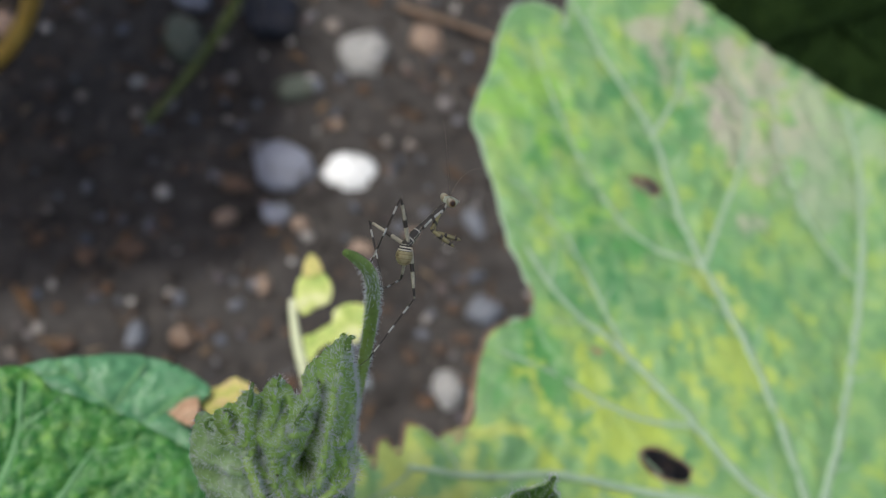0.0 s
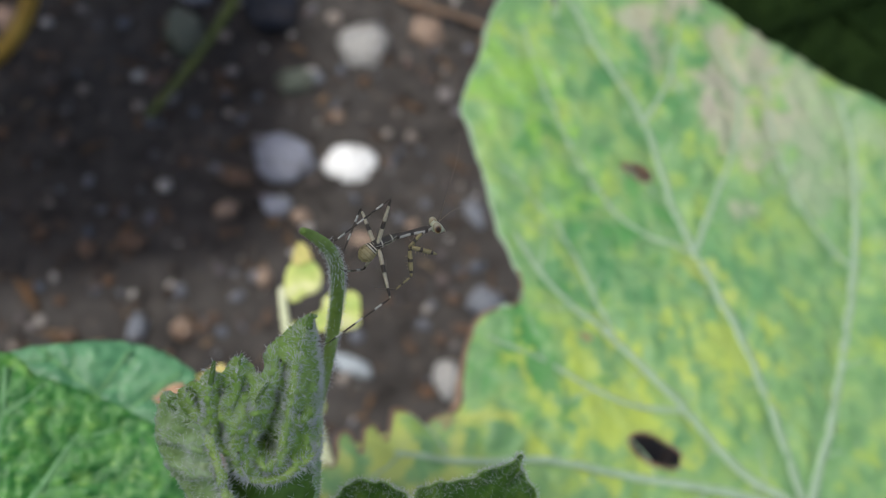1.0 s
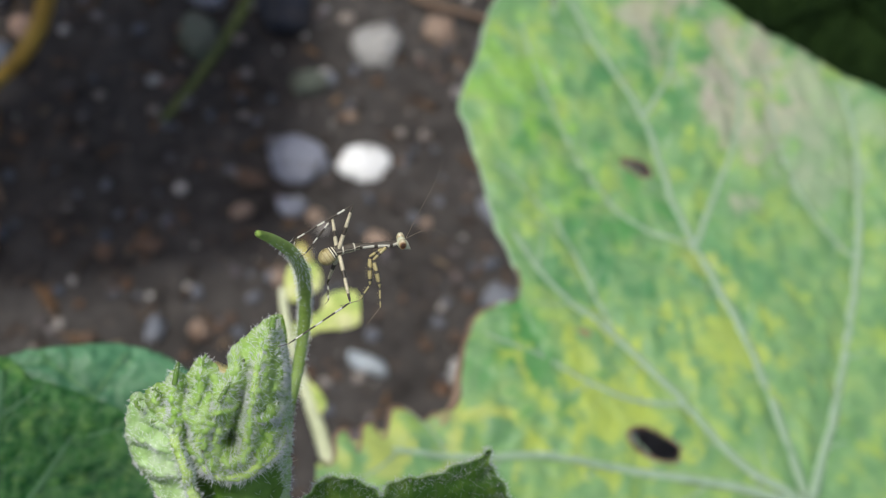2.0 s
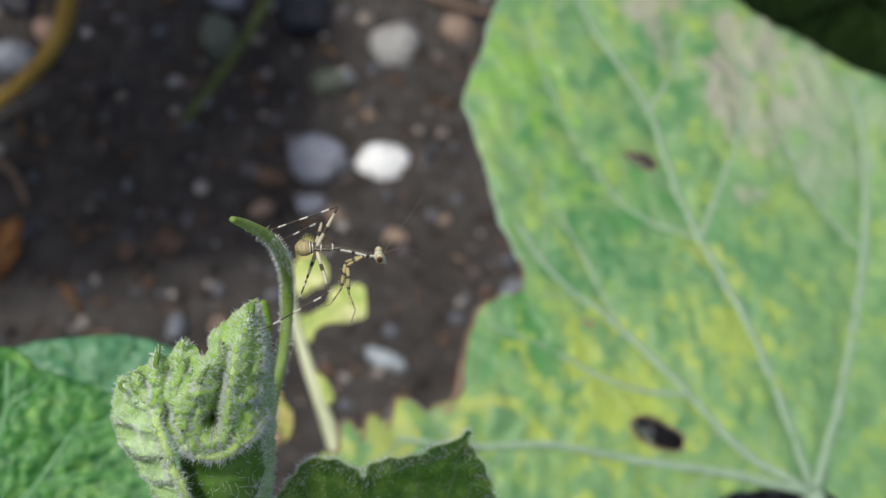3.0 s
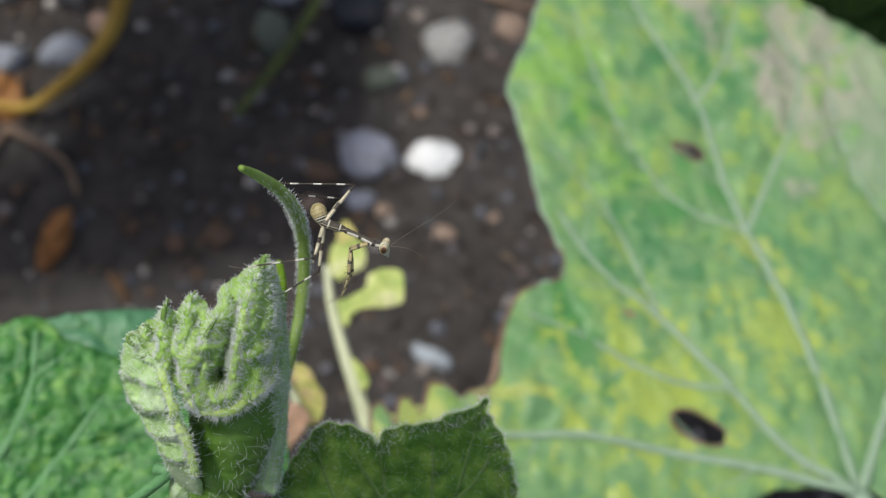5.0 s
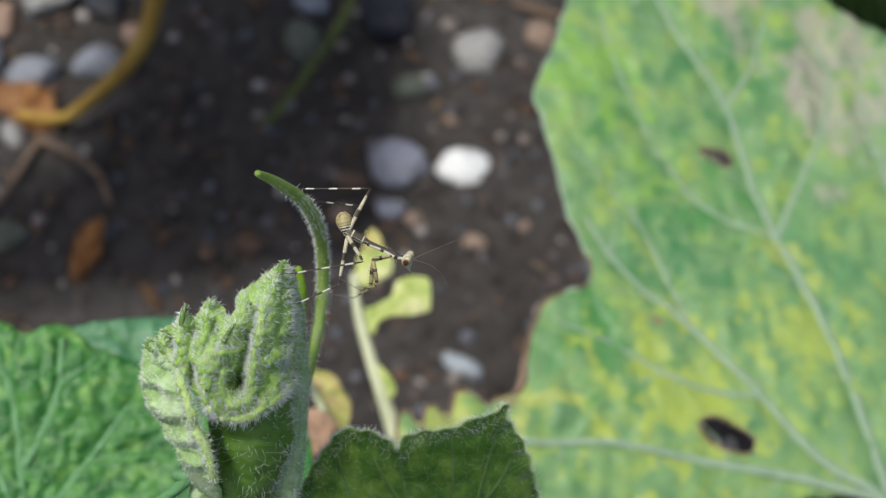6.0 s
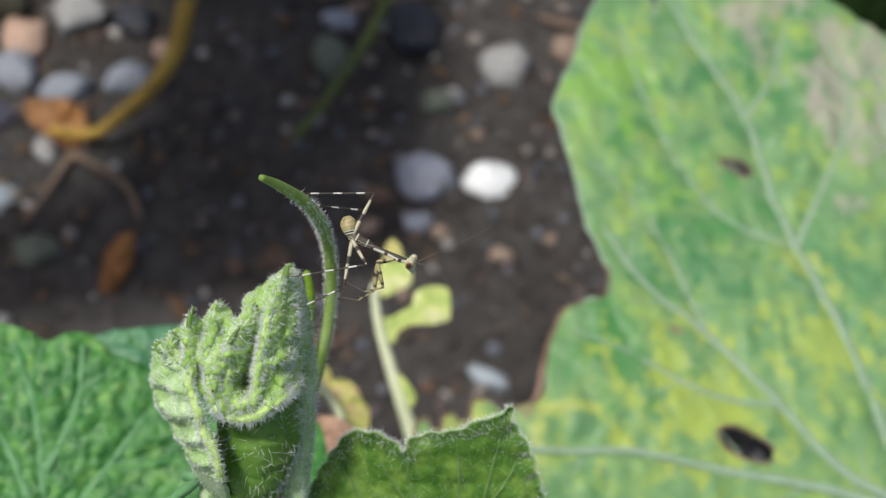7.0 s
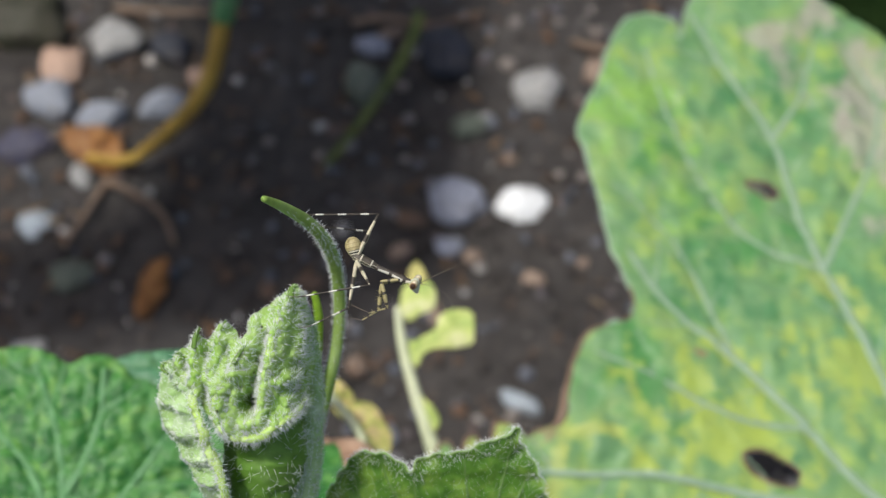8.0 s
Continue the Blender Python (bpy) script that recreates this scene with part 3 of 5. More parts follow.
# ---- other leaves ----
def left_leaf():
    o = ((-0.0700, 0.1180, 0.2860), (0.9950, 0.0253, -0.0971), (0.0000, 0.9677, 0.2520))
    root = at_plane("lower_squash_leaf", *o)
    edge = [(-45.4, 1.2), (-34.8, 3.6), (-27.6, 4.5), (-22.2, 5.1), (-16, 3.3), (-12.6, 1.2), (-9.3, 3), (-5, 3.4), (-1.5, 1.9), (0.3, -1.1), (-4.6, 1.1), (2.1, -1.4), (13.5, -5.4), (25.1, -11.2), (32.1, -15.9), (37, -25.9), (29, -38.3), (-0.1, -51.4), (-29.3, -51.3), (-50.3, -36.2), (-54.7, -13.6)]
    line = teeth(spline([Vector((*p, 0)) for p in edge], 8, True), 3.4, 0.35)

    mains = [np.array([(p.x, p.y) for p in spline([Vector((*q, 0)) for q in v], 10)]) for v in (
        [(-10.7, -42), (-12, -27.8), (-14.3, -13.2), (-20.2, 1.6)], [(-10.7, -42), (-18.4, -24.2), (-26.2, -14.5), (-36.3, -8.5)], [(-10.7, -42), (2, -25.3), (9.9, -13)], [(-12, -27.8), (-5.8, -14.3), (-4.8, 0.6)])]
    minor = side_veins(mains, line, 6, 16, 2)
    gap, fine = vein_gap(mains), vein_gap(minor)

    def height(x, y, d):
        g, f = gap(x, y), fine(x, y)
        return 1.4 * abs(noise.noise((x * 0.3, y * 0.3, 3))) * min(1, f / 1.5) + 0.7 * noise.noise((x * 0.5, y * 0.5, 8)) - 0.9 * math.exp(-(g / 1.6) ** 2) - 0.6 * math.exp(-(f / 1.1) ** 2) - 1.8 * math.exp(-d / 3) + 2.5 * noise.noise((x * 0.04, y * 0.04, 2))

    blade("blade", line, 0.8, height, 0.35, LEFT_LEAF, root)
    for c in mains:
        lay_vein(c, height, 0.2, [0.0013, 0.001, 0.0006], LEFT_VEIN, root)
    for c in minor:
        lay_vein(c, height, 0.1, [0.0005, 0.0004, 0.0002], LEFT_VEIN, root)
    tagged(root, "broad bright green squash leaf with a wavy toothed rim", "leaf")
    o = ((-0.0600, 0.1400, 0.2720), (0.9987, 0.0050, -0.0499), (0.0000, 0.9949, 0.1005))
    root = at_plane("lower_squash_leaf", *o)
    edge = [(-27.4, -19.6), (-19.1, -14.6), (-14, -12), (-3.4, -10.5), (7.4, -9.7), (16, -11.5), (21.2, -14.2), (24.2, -18), (19.8, -24.2), (24.8, -35.4), (9.4, -41.4), (-12.9, -35.3), (-26.7, -31.7)]
    line = teeth(spline([Vector((*p, 0)) for p in edge], 8, True), 3.4, 0.35)
    mains = [np.array([(p.x, p.y) for p in spline([Vector((*q, 0)) for q in v], 10)]) for v in ([(-5.9, -38.9), (2.9, -21.8), (9.9, -11.6)], [(-5.9, -38.9), (12.5, -23), (21, -16.5)], [(2.9, -21.8), (-5.6, -15.6), (-9.3, -11.9)])]
    minor = side_veins(mains, line, 6, 16, 3)
    gap, fine = vein_gap(mains), vein_gap(minor)
    blade("blade", line, 1.0, height, 0.35, BLUE_LEAF, root)
    for c in mains:
        lay_vein(c, height, 0.2, [0.0006, 0.0005, 0.0003], LEFT_VEIN, root)
    for c in minor:
        lay_vein(c, height, 0.1, [0.0003, 0.0002, 0.00015], LEFT_VEIN, root)
    tagged(root, "blue-green squash leaf with a glossy folded rim", "leaf")


left_leaf()


# ---- the hairy shoot tip: folded young leaf, tendril and its side shoot ----
SHOOT = pose(-0.0278, 0.0727, 0.3774, 28, 0, 0)
MM = 0.001


def mm(pts):
    return [Vector(p) * MM for p in pts]


def frill(name, pts, radii, material, parent, seed=0, bumps=0.6, sides=14, steps=14, label=""):
    """A thick ruffled crest along pts: a stem whose skin is pinched into lobes."""
    ob = tube(name, mm(pts), [r * MM for r in radii], material, parent, sides, steps, label)
    for v in ob.data.vertices:
        q = v.co / MM
        d = Vector((noise.noise(q * 0.8 + Vector((seed, 0, 0))), noise.noise(q * 0.8 + Vector((0, seed, 9))), noise.noise(q * 0.8 + Vector((5, 0, seed)))))
        e = Vector((noise.noise(q * 1.9 + Vector((seed, 4, 0))), noise.noise(q * 1.9 + Vector((0, seed, 2))), noise.noise(q * 1.9)))
        f = Vector((noise.noise(q * 3.4 + Vector((seed, 1, 3))), noise.noise(q * 3.4 + Vector((2, seed, 2))), noise.noise(q * 3.4)))
        v.co += (d * bumps * 1.3 + e * bumps * 0.55 + f * bumps * 0.22) * MM
    return ob


def ball(name, r, stretch, material, parent, at, label=""):
    bm = bmesh.new()
    bmesh.ops.create_uvsphere(bm, u_segments=20, v_segments=12, radius=r * MM)
    for v in bm.verts:
        v.co = Vector((v.co.x * stretch[0], v.co.y * stretch[1], v.co.z * stretch[2]))
    ob = part(name, bm, material, parent, label)
    ob.matrix_basis = pose(*[q * MM for q in at])
    return ob


def crumpled(name, outline, base, ridges, pits, material, parent, cell=0.2, seed=0, label=""):
    """A crumpled fold of a young leaf, in mm: base(x, y) its rounding, ridges (line, height, width) its raised folds,
    pits (x, y, depth, rx, ry) its hollows. Returns the mesh and the height of its skin."""
    lines = [(vein_gap([np.array([(p.x, p.y) for p in spline([Vector((*q, 0)) for q in pts], 6)])]), h, w) for pts, h, w in ridges]

    def height(x, y, d):
        wx = x + 0.45 * noise.noise((x * 0.6, y * 0.6, seed + 1)) + 0.16 * noise.noise((x * 2.1, y * 2.1, seed + 2))
        wy = y + 0.45 * noise.noise((x * 0.6, y * 0.6, seed + 3)) + 0.16 * noise.noise((x * 2.1, y * 2.1, seed + 4))
        z, top = base(x, y), 0.0
        for gap, h, w in lines:
            g = gap(wx, wy)
            if g < 2.6 * w:
                top = max(top, h * math.exp(-(g / w) ** 1.6) * (0.9 + 0.4 * noise.noise((x * 0.9, y * 0.9, seed + 5))))
        z += top
        for px, py, depth, rx, ry in pits:
            z -= depth * math.exp(-(((wx - px) / rx) ** 2 + ((wy - py) / ry) ** 2) ** 1.6)
        z += 0.6 * abs(noise.noise((x * 0.75, y * 0.75, seed + 8))) + 0.2 * noise.noise((x * 1.9, y * 1.9, seed + 6)) + 0.07 * noise.noise((x * 4.2, y * 4.2, seed + 7))
        return z - 1.6 * math.exp(-d / 0.55)

    rim = spline([Vector((*p, 0)) for p in outline], 6, True)
    rim = [p + Vector((noise.noise((p.x * 1.3, p.y * 1.3, seed)), noise.noise((p.x * 1.3, p.y * 1.3, seed + 9)), 0)) * 0.35 for p in rim]
    
    def raised(p):
        """How far a spot lies on one of the folds, 0 to 1."""
        return max(math.exp(-(gap(p.x / MM, p.y / MM) / w)) for gap, h, w in lines)

    return blade(name, rim, cell, height, 0.3, material, parent, label=label), height, raised


def shoot_tip():
    root = new("squash_shoot")
    root.matrix_basis = SHOOT
    fuzzy = []
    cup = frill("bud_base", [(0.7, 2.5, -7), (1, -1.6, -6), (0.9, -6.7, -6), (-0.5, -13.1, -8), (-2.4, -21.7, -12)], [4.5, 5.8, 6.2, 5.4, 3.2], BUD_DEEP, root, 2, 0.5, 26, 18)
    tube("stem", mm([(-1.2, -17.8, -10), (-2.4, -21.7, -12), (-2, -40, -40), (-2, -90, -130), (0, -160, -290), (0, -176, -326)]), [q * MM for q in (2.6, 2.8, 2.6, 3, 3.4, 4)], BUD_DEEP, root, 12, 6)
    fuzzy.append((cup, 1000, 2.0, 0.45))

    # the folded underside: silvery, in pleats between a hairy hem and a yellow-green crest
    def flank(x, y):
        left = -15.6 + 0.5 * abs(y - 2) if y > 2 else -15.6 + 0.035 * (y - 2) ** 2 * (1 if y > -8 else 0.75)
        s = min(1, max(0, (x - left) / 8.5))
        return -6 + 9.6 * math.sin(s * math.pi / 2) - 0.011 * (y - 1) ** 2 * (1 if y < 1 else 0.4)

    hem = [(-12.6, 6.8), (-14.1, 6.6), (-15, 3), (-14.6, -0.4), (-12.6, -4), (-10.4, -7.2), (-8.9, -10.4), (-8.2, -14.5), (-8.4, -19)]
    crest = [(-8.8, 5.2), (-8.2, 3.2), (-7.3, 0.9), (-6.3, -2.4), (-5.8, -4.4), (-4.8, -6.6), (-4, -9), (-3.4, -12.5), (-3.4, -18)]
    back, skin, on_back = crumpled("outer_fold", hem + crest[::-1], flank, [
        ([(-14.6, 1.6), (-11.5, 1.2), (-8, 0.4)], 1.8, 0.9), ([(-14.2, -1.8), (-11, -2.9), (-7.6, -2.6)], 2.4, 1.0), ([(-11, -6.6), (-8.6, -6.9), (-5.8, -6.4)], 2.4, 1.0),
        ([(-9.5, -10.4), (-7, -10.2), (-4.6, -9.9)], 1.7, 0.9), ([(-13, 5.6), (-11, 4.4), (-8.6, 3.8)], 1.7, 0.7), (crest[1:-1], 2.4, 0.8), (hem[1:-1], 1.2, 0.6)],
        [(-12.3, 0, 1.4, 1.8, 0.7), (-10.2, -5, 2.2, 1.7, 0.8), (-8, -8.6, 1.4, 1.6, 0.6), (-11.4, 3.0, 1.0, 1.6, 0.6)], BUD_BACK, root, 0.21, 3, "silvery green folded underside of the young leaf")
    fuzzy.append((back, 5500, 0.8, 0.35))
    rib = frill("fold_crest", [(x, y, skin(x, y, 9) - 0.25) for x, y in crest[1:-1]], [0.4, 0.6, 0.7, 0.65, 0.7, 0.6, 0.5], BUD_CREST, root, 3, 0.3, 12, 16, "yellow-green toothed crest of the fold")
    fuzzy.append((rib, 700, 1.15, 0.3))

    # the crumpled upper side: two lobes round a small hollow
    def dome(x, y):
        z = 3.6 - 0.012 * (y - 3) ** 2 - 0.03 * (x + 1.5) ** 2 * (1 if x < 0 else 0.4)
        return z - (0.75 * (x - 4.6) ** 2 if x > 4.6 else 0) - (0.06 * (y - 9) ** 2 if y > 9 else 0)

    outline = [(-12.0, 6.5), (-11.4, 8.6), (-9.3, 9.6), (-7.9, 11.4), (-6.3, 10.7), (-5.1, 12.4), (-3.8, 13.1), (-2.3, 12.0), (-1.5, 10.9), (-0.6, 11.6), (-0.3, 13.7), (1.6, 15.2), (3.4, 16.6), (4.9, 17.5), (6.1, 18.0), (6.8, 16.9), (7.4, 14.1),
               (7.9, 10.4), (8.2, 7.5), (7.8, 4.6), (7.3, 1.7), (6.6, -0.7), (4.9, -2.4), (3.2, -3.0), (1.2, -3.8), (-0.5, -4.0), (-2.1, -3.5), (-4.2, -2.6), (-5.4, -0.7), (-6.7, 0.9), (-8.1, 2.6), (-10.2, 4.2)]
    midrib = [(-0.2, 10.0), (-1.5, 7.7), (-3.2, 5.4), (-4.4, 3.4), (-4.4, 0.5), (-2.8, -2.4)]
    right = [(4.9, 16.1), (3.6, 12.4), (2.9, 8.3), (2.4, 5.0), (1.9, 2.1), (1.2, -0.3), (-0.5, -1.2)]
    lip = [(-4.0, -1.2), (-2.8, -2.6), (-0.9, -3.2), (1.6, -2.9), (4.2, -1.2), (6.5, 0.4), (7.4, 2.1)]
    keel = [(-7.4, 12.0), (-7.9, 9.1), (-8.3, 5.8), (-7.9, 3.4)]
    mass, top, on_mass = crumpled("inner_fold", outline, dome, [
        (keel, 2.9, 1.4), (midrib, 3.6, 2.6), (right, 3.5, 1.7), (lip, 3.0, 1.8), ([(5.9, 17.4), (6.7, 13.7), (7.1, 10.0), (6.5, 5.8), (5.7, 1.7)], 2.2, 1.3),
        ([(-4.0, 12.8), (-4.4, 10.4), (-5.0, 7.9), (-5.8, 5.4)], 2.6, 1.4), ([(-0.1, 13.5), (1.2, 11.6), (2.6, 10.2)], 2.0, 1.4), ([(-10.8, 8.3), (-10.0, 6.3), (-9.3, 4.2)], 2.2, 0.6),
        ([(2.4, 5), (4.2, 4.8), (6, 5.4)], 3.0, 1.1), ([(-4.4, 1.5), (-2.8, 1.9), (-1.9, 3.2)], 2.6, 1.1)],
        [(0.0, 1.6, 6.5, 1.4, 1.5), (0.6, 4.4, 3.6, 0.9, 1.6), (1.5, 7.6, 3.2, 0.8, 1.8), (2.4, 11.0, 2.4, 0.8, 1.7), (-5.9, 2.4, 1.6, 0.5, 1.2), (-1.2, 4.2, 1.2, 0.5, 0.6), (-9.2, 6.6, 1.8, 0.9, 1.2), (6.4, 6.9, 2.0, 0.8, 1.0), (6.2, 3.7, 2.2, 0.9, 0.7), (-6.2, 8.6, 1.5, 0.7, 1.3), (-3.2, 9.0, 1.6, 0.5, 1.0), (-6.3, 3.2, 1.8, 0.6, 1.4)],
        BUD_GREEN, root, 0.17, 14, "pale green crumpled inner folds round a small hollow")
    fuzzy.append((mass, 13500, 1.05, 0.32))
    for k, (pts, r, count) in enumerate(((midrib, (0.4, 0.5, 0.6, 0.65, 0.6, 0.5), 450), (right, (0.4, 0.5, 0.6, 0.6, 0.6, 0.55, 0.45), 500), (lip, (0.4, 0.55, 0.6, 0.6, 0.55, 0.4), 520))):
        ruff = frill("hollow_crest", [(p.x, p.y, top(p.x, p.y, 9) - 0.6) for p in spline([Vector((*q, 0)) for q in pts], 2)], r, BUD_CREST, root, 7 + 3 * k, 0.12, 12, 8, "yellow-green ruffled crest round a hollow")
        fuzzy.append((ruff, count, 1.1 if pts is not lip else 1.7, 0.35))
    side = frill("stalk_ridge", [(6.4, 16.6, -6), (7.2, 12.3, -9), (7.5, 6.4, -12), (7.5, 0.9, -14), (7.1, -5.3, -14), (6.6, -11.3, -13), (5.6, -18.2, -12)], [0.5, 0.9, 1.3, 1.6, 1.9, 2.1, 2.1], BUD_BACK, root, 19, 0.3, 16)
    fuzzy.append((side, 2400, 0.85, 0.35))
    for pts, r in (([(-1.9, 7.5), (-1.1, 9.0), (-0.2, 10.2)], (0.6, 0.55, 0.4)), ([(-2.7, 8.6), (-2.8, 9.9)], (0.5, 0.3)), ([(-7.8, 9.6), (-7.6, 11.4), (-7.3, 12.6)], (0.7, 0.6, 0.35)), ([(5.6, 16.6), (5.7, 17.9), (6.1, 18.5), (6.7, 18.4)], (0.8, 0.8, 0.6, 0.3)),
                   ([(-12.2, 5.6), (-13.2, 6.4), (-13.0, 7.2), (-12.2, 7.2)], (0.5, 0.5, 0.4, 0.25)), ([(-9.7, 7.9), (-10.4, 8.8), (-11.0, 8.6)], (0.45, 0.4, 0.25)), ([(-9.8, 3.6), (-10.6, 4.3), (-11.4, 4.0)], (0.5, 0.45, 0.3)), ([(-4.0, 12.2), (-3.6, 13.6)], (0.5, 0.3)), ([(-6.1, 8.2), (-5.4, 9.4)], (0.5, 0.3))):
        ob = tube("leaf_tooth", mm([(x, y, max(top(x, y, 9), 0.5) + 0.3) for x, y in pts]), [q * 0.6 * MM for q in r], TOOTH, root, 8, 6)
        fuzzy.append((ob, 40, 0.6, 0.4))
    for x, y in ((-4.1, 1.0), (0.6, 6.2), (2.9, 9.7), (1.6, 12.6)):
        ball("speck", 0.2, (1, 1.2, 0.8), OLIVE_STALK, root, (x, y, top(x, y, 9) + 0.3), "tiny dark speck")
    tend = tube("tendril", mm([(3.2, 30.8, 14), (5.3, 29.8, 8.5), (8.1, 27.8, 1), (10.1, 24.8, -7), (11.1, 20.4, -14), (11.2, 14.9, -19), (10.6, 8.8, -22), (9.3, 2.7, -23), (7.8, -3.1, -22), (6.7, -7.9, -20)]), [q * MM for q in (0.42, 0.75, 0.95, 1.02, 1.0, 0.95, 0.95, 1.0, 1.1, 1.1)], TENDRIL, root, 14, 10, "curved bristly green tendril")
    tube("side_tendril", mm([(7.3, 17.1, -17), (7.9, 13.1, -18), (7.6, 6.7, -20), (7, 0.3, -20), (6.6, -5.9, -19)]), [q * MM for q in (0.55, 0.75, 0.7, 0.65, 0.6)], SIDE_SHOOT, root, 12, 8)
    tube("lower_petiole", mm([(-10.6, -13.7, -9), (-8.7, -14.3, -8), (-11.5, -17, -10), (-15.2, -20, -12)]), [q * MM for q in (1.0, 0.9, 0.9, 0.9)], LEFT_VEIN, root, 10, 6)
    rnd = random.Random(77)
    for i, (ob, count, length, lean) in enumerate(fuzzy):
        spots = spots_on(ob, count, 20 + i, ob in (back, mass))
        if ob in (back, mass):
            # thickest on the raised folds, thin in the hollows between
            on = on_back if ob is back else on_mass
            spots = [(p, n) for p, n in spots if rnd.random() < 0.05 + 0.95 * on(p) ** 2.1]
        fuzz("bristles", spots, length * MM, (0.04 if ob is cup else 0.052) * MM, HAIR, root, lean, 40 + i)
    # the tendril is bare at its tip and hairiest along its two flanks
    spots = [(p, n) for p, n in spots_on(tend, 3800, 60) if rnd.random() < min(1, max(0, (0.0295 - p.y) / 0.006)) * (0.06 if n.z > 0.5 else 0.8)]
    fuzz("bristles", spots, 0.8 * MM, 0.05 * MM, HAIR, root, 0.3, 61)
    tagged(root, "hairy pale green squash shoot tip with a curved tendril", "plant shoot")


shoot_tip()


def young_leaf():
    root = at_plane("young_squash_leaf", (0.0114, 0.0746, 0.3643), (1.0000, 0.0000, 0.0000), (-0.0000, 0.7108, 0.7034))
    edge = [(-34, -27.8), (-32.3, -17.7), (-27.3, -8.2), (-24.7, -4.7), (-21.5, -3.8), (-18.2, -4.7), (-16.6, -6.3), (-14.7, -4), (-8.6, -2.8), (-5.2, -1.6), (-2.4, -0.9), (0.1, 0.6), (0.7, -2.4), (3.2, -6.3), (4.9, -11.5), (6.1, -18), (4.8, -28.3), (-13.3, -34.3)]
    line = teeth(spline([Vector((*p, 0)) for p in edge], 10, True), 3.4, 0.8)

    def height(x, y, d):
        return 1.1 * abs(noise.noise((x * 0.24, y * 0.24, 3))) + 0.3 * noise.noise((x * 0.9, y * 0.9, 5)) + 0.9 * math.exp(-d / 0.9) * (0.6 + noise.noise((x * 0.35, y * 0.35, 9))) + 2.0 * noise.noise((x * 0.07, y * 0.07, 1)) - 0.03 * (x + 8) ** 2 * 0.3

    body = blade("blade", line, 0.45, height, 0.3, YOUNG, root)
    for v in ([(-11.5, -32.2), (-14.5, -17.9), (-16.2, -7)], [(-11.5, -32.2), (-4.6, -17.9), (-1.9, -8), (-0.6, -1.2)], [(-11.5, -32.2), (-22.4, -17.8), (-26, -7.9)], [(-8.1, -24), (-7.5, -12.9), (-8.2, -3.6)], [(-14.5, -17.9), (-19, -10.9), (-21.5, -4.5)], [(-4.6, -17.9), (-0.3, -13), (2.5, -6.6)]):
        tube("vein", [(p.x * MM, p.y * MM, (height(p.x, p.y, 9) + 0.1) * MM) for p in spline([Vector((*q, 0)) for q in v], 14)], [0.00045, 0.0003, 0.0002], YOUNG_VEIN, root, 8, 1, flat=0.6)
    fuzz("bristles", spots_on(body, 6500, 3, True), 0.75 * MM, 0.028 * MM, HAIR, root, 1.3, 3)
    # longer spines in a band along the rim
    ring, band = np.array([(p.x, p.y) for p in line]), spots_on(body, 5200, 5, True)
    far = nearest(ring, np.array([p.x / MM for p, n in band]), np.array([p.y / MM for p, n in band]))[2]
    fuzz("bristles", [s for s, d in zip(band, far) if d < 2.2], 1.1 * MM, 0.045 * MM, HAIR, root, 0.7, 13)
    loop = line + line[:1]
    tube("rolled_rim", [(p.x * MM, p.y * MM, (height(p.x, p.y, 0) + 0.15) * MM) for p in loop], [(0.12 + 0.22 * abs(noise.noise((k * 0.13, 2, 0)))) * MM for k in range(len(loop))], YOUNG_RIM, root, 8, 1, "pale green rolled leaf rim")
    rim = []
    turn = 1 if sum(a.x * b.y - b.x * a.y for a, b in zip(line, line[1:] + line[:1])) > 0 else -1
    for i in range(0, len(line)):
        d = (line[(i + 1) % len(line)] - line[i - 1]).normalized()
        for k in range(7):
            p = line[i].lerp(line[(i + 1) % len(line)], k / 7)
            rim.append((Vector((p.x * MM, p.y * MM, height(p.x, p.y, 0) * MM)), Vector((d.y * turn, -d.x * turn, 0.3))))
    fuzz("bristles", rim, 1.15 * MM, 0.042 * MM, HAIR, root, 0.5, 9)
    tagged(root, "small dark green young squash leaf with a bristly rim", "leaf")


young_leaf()


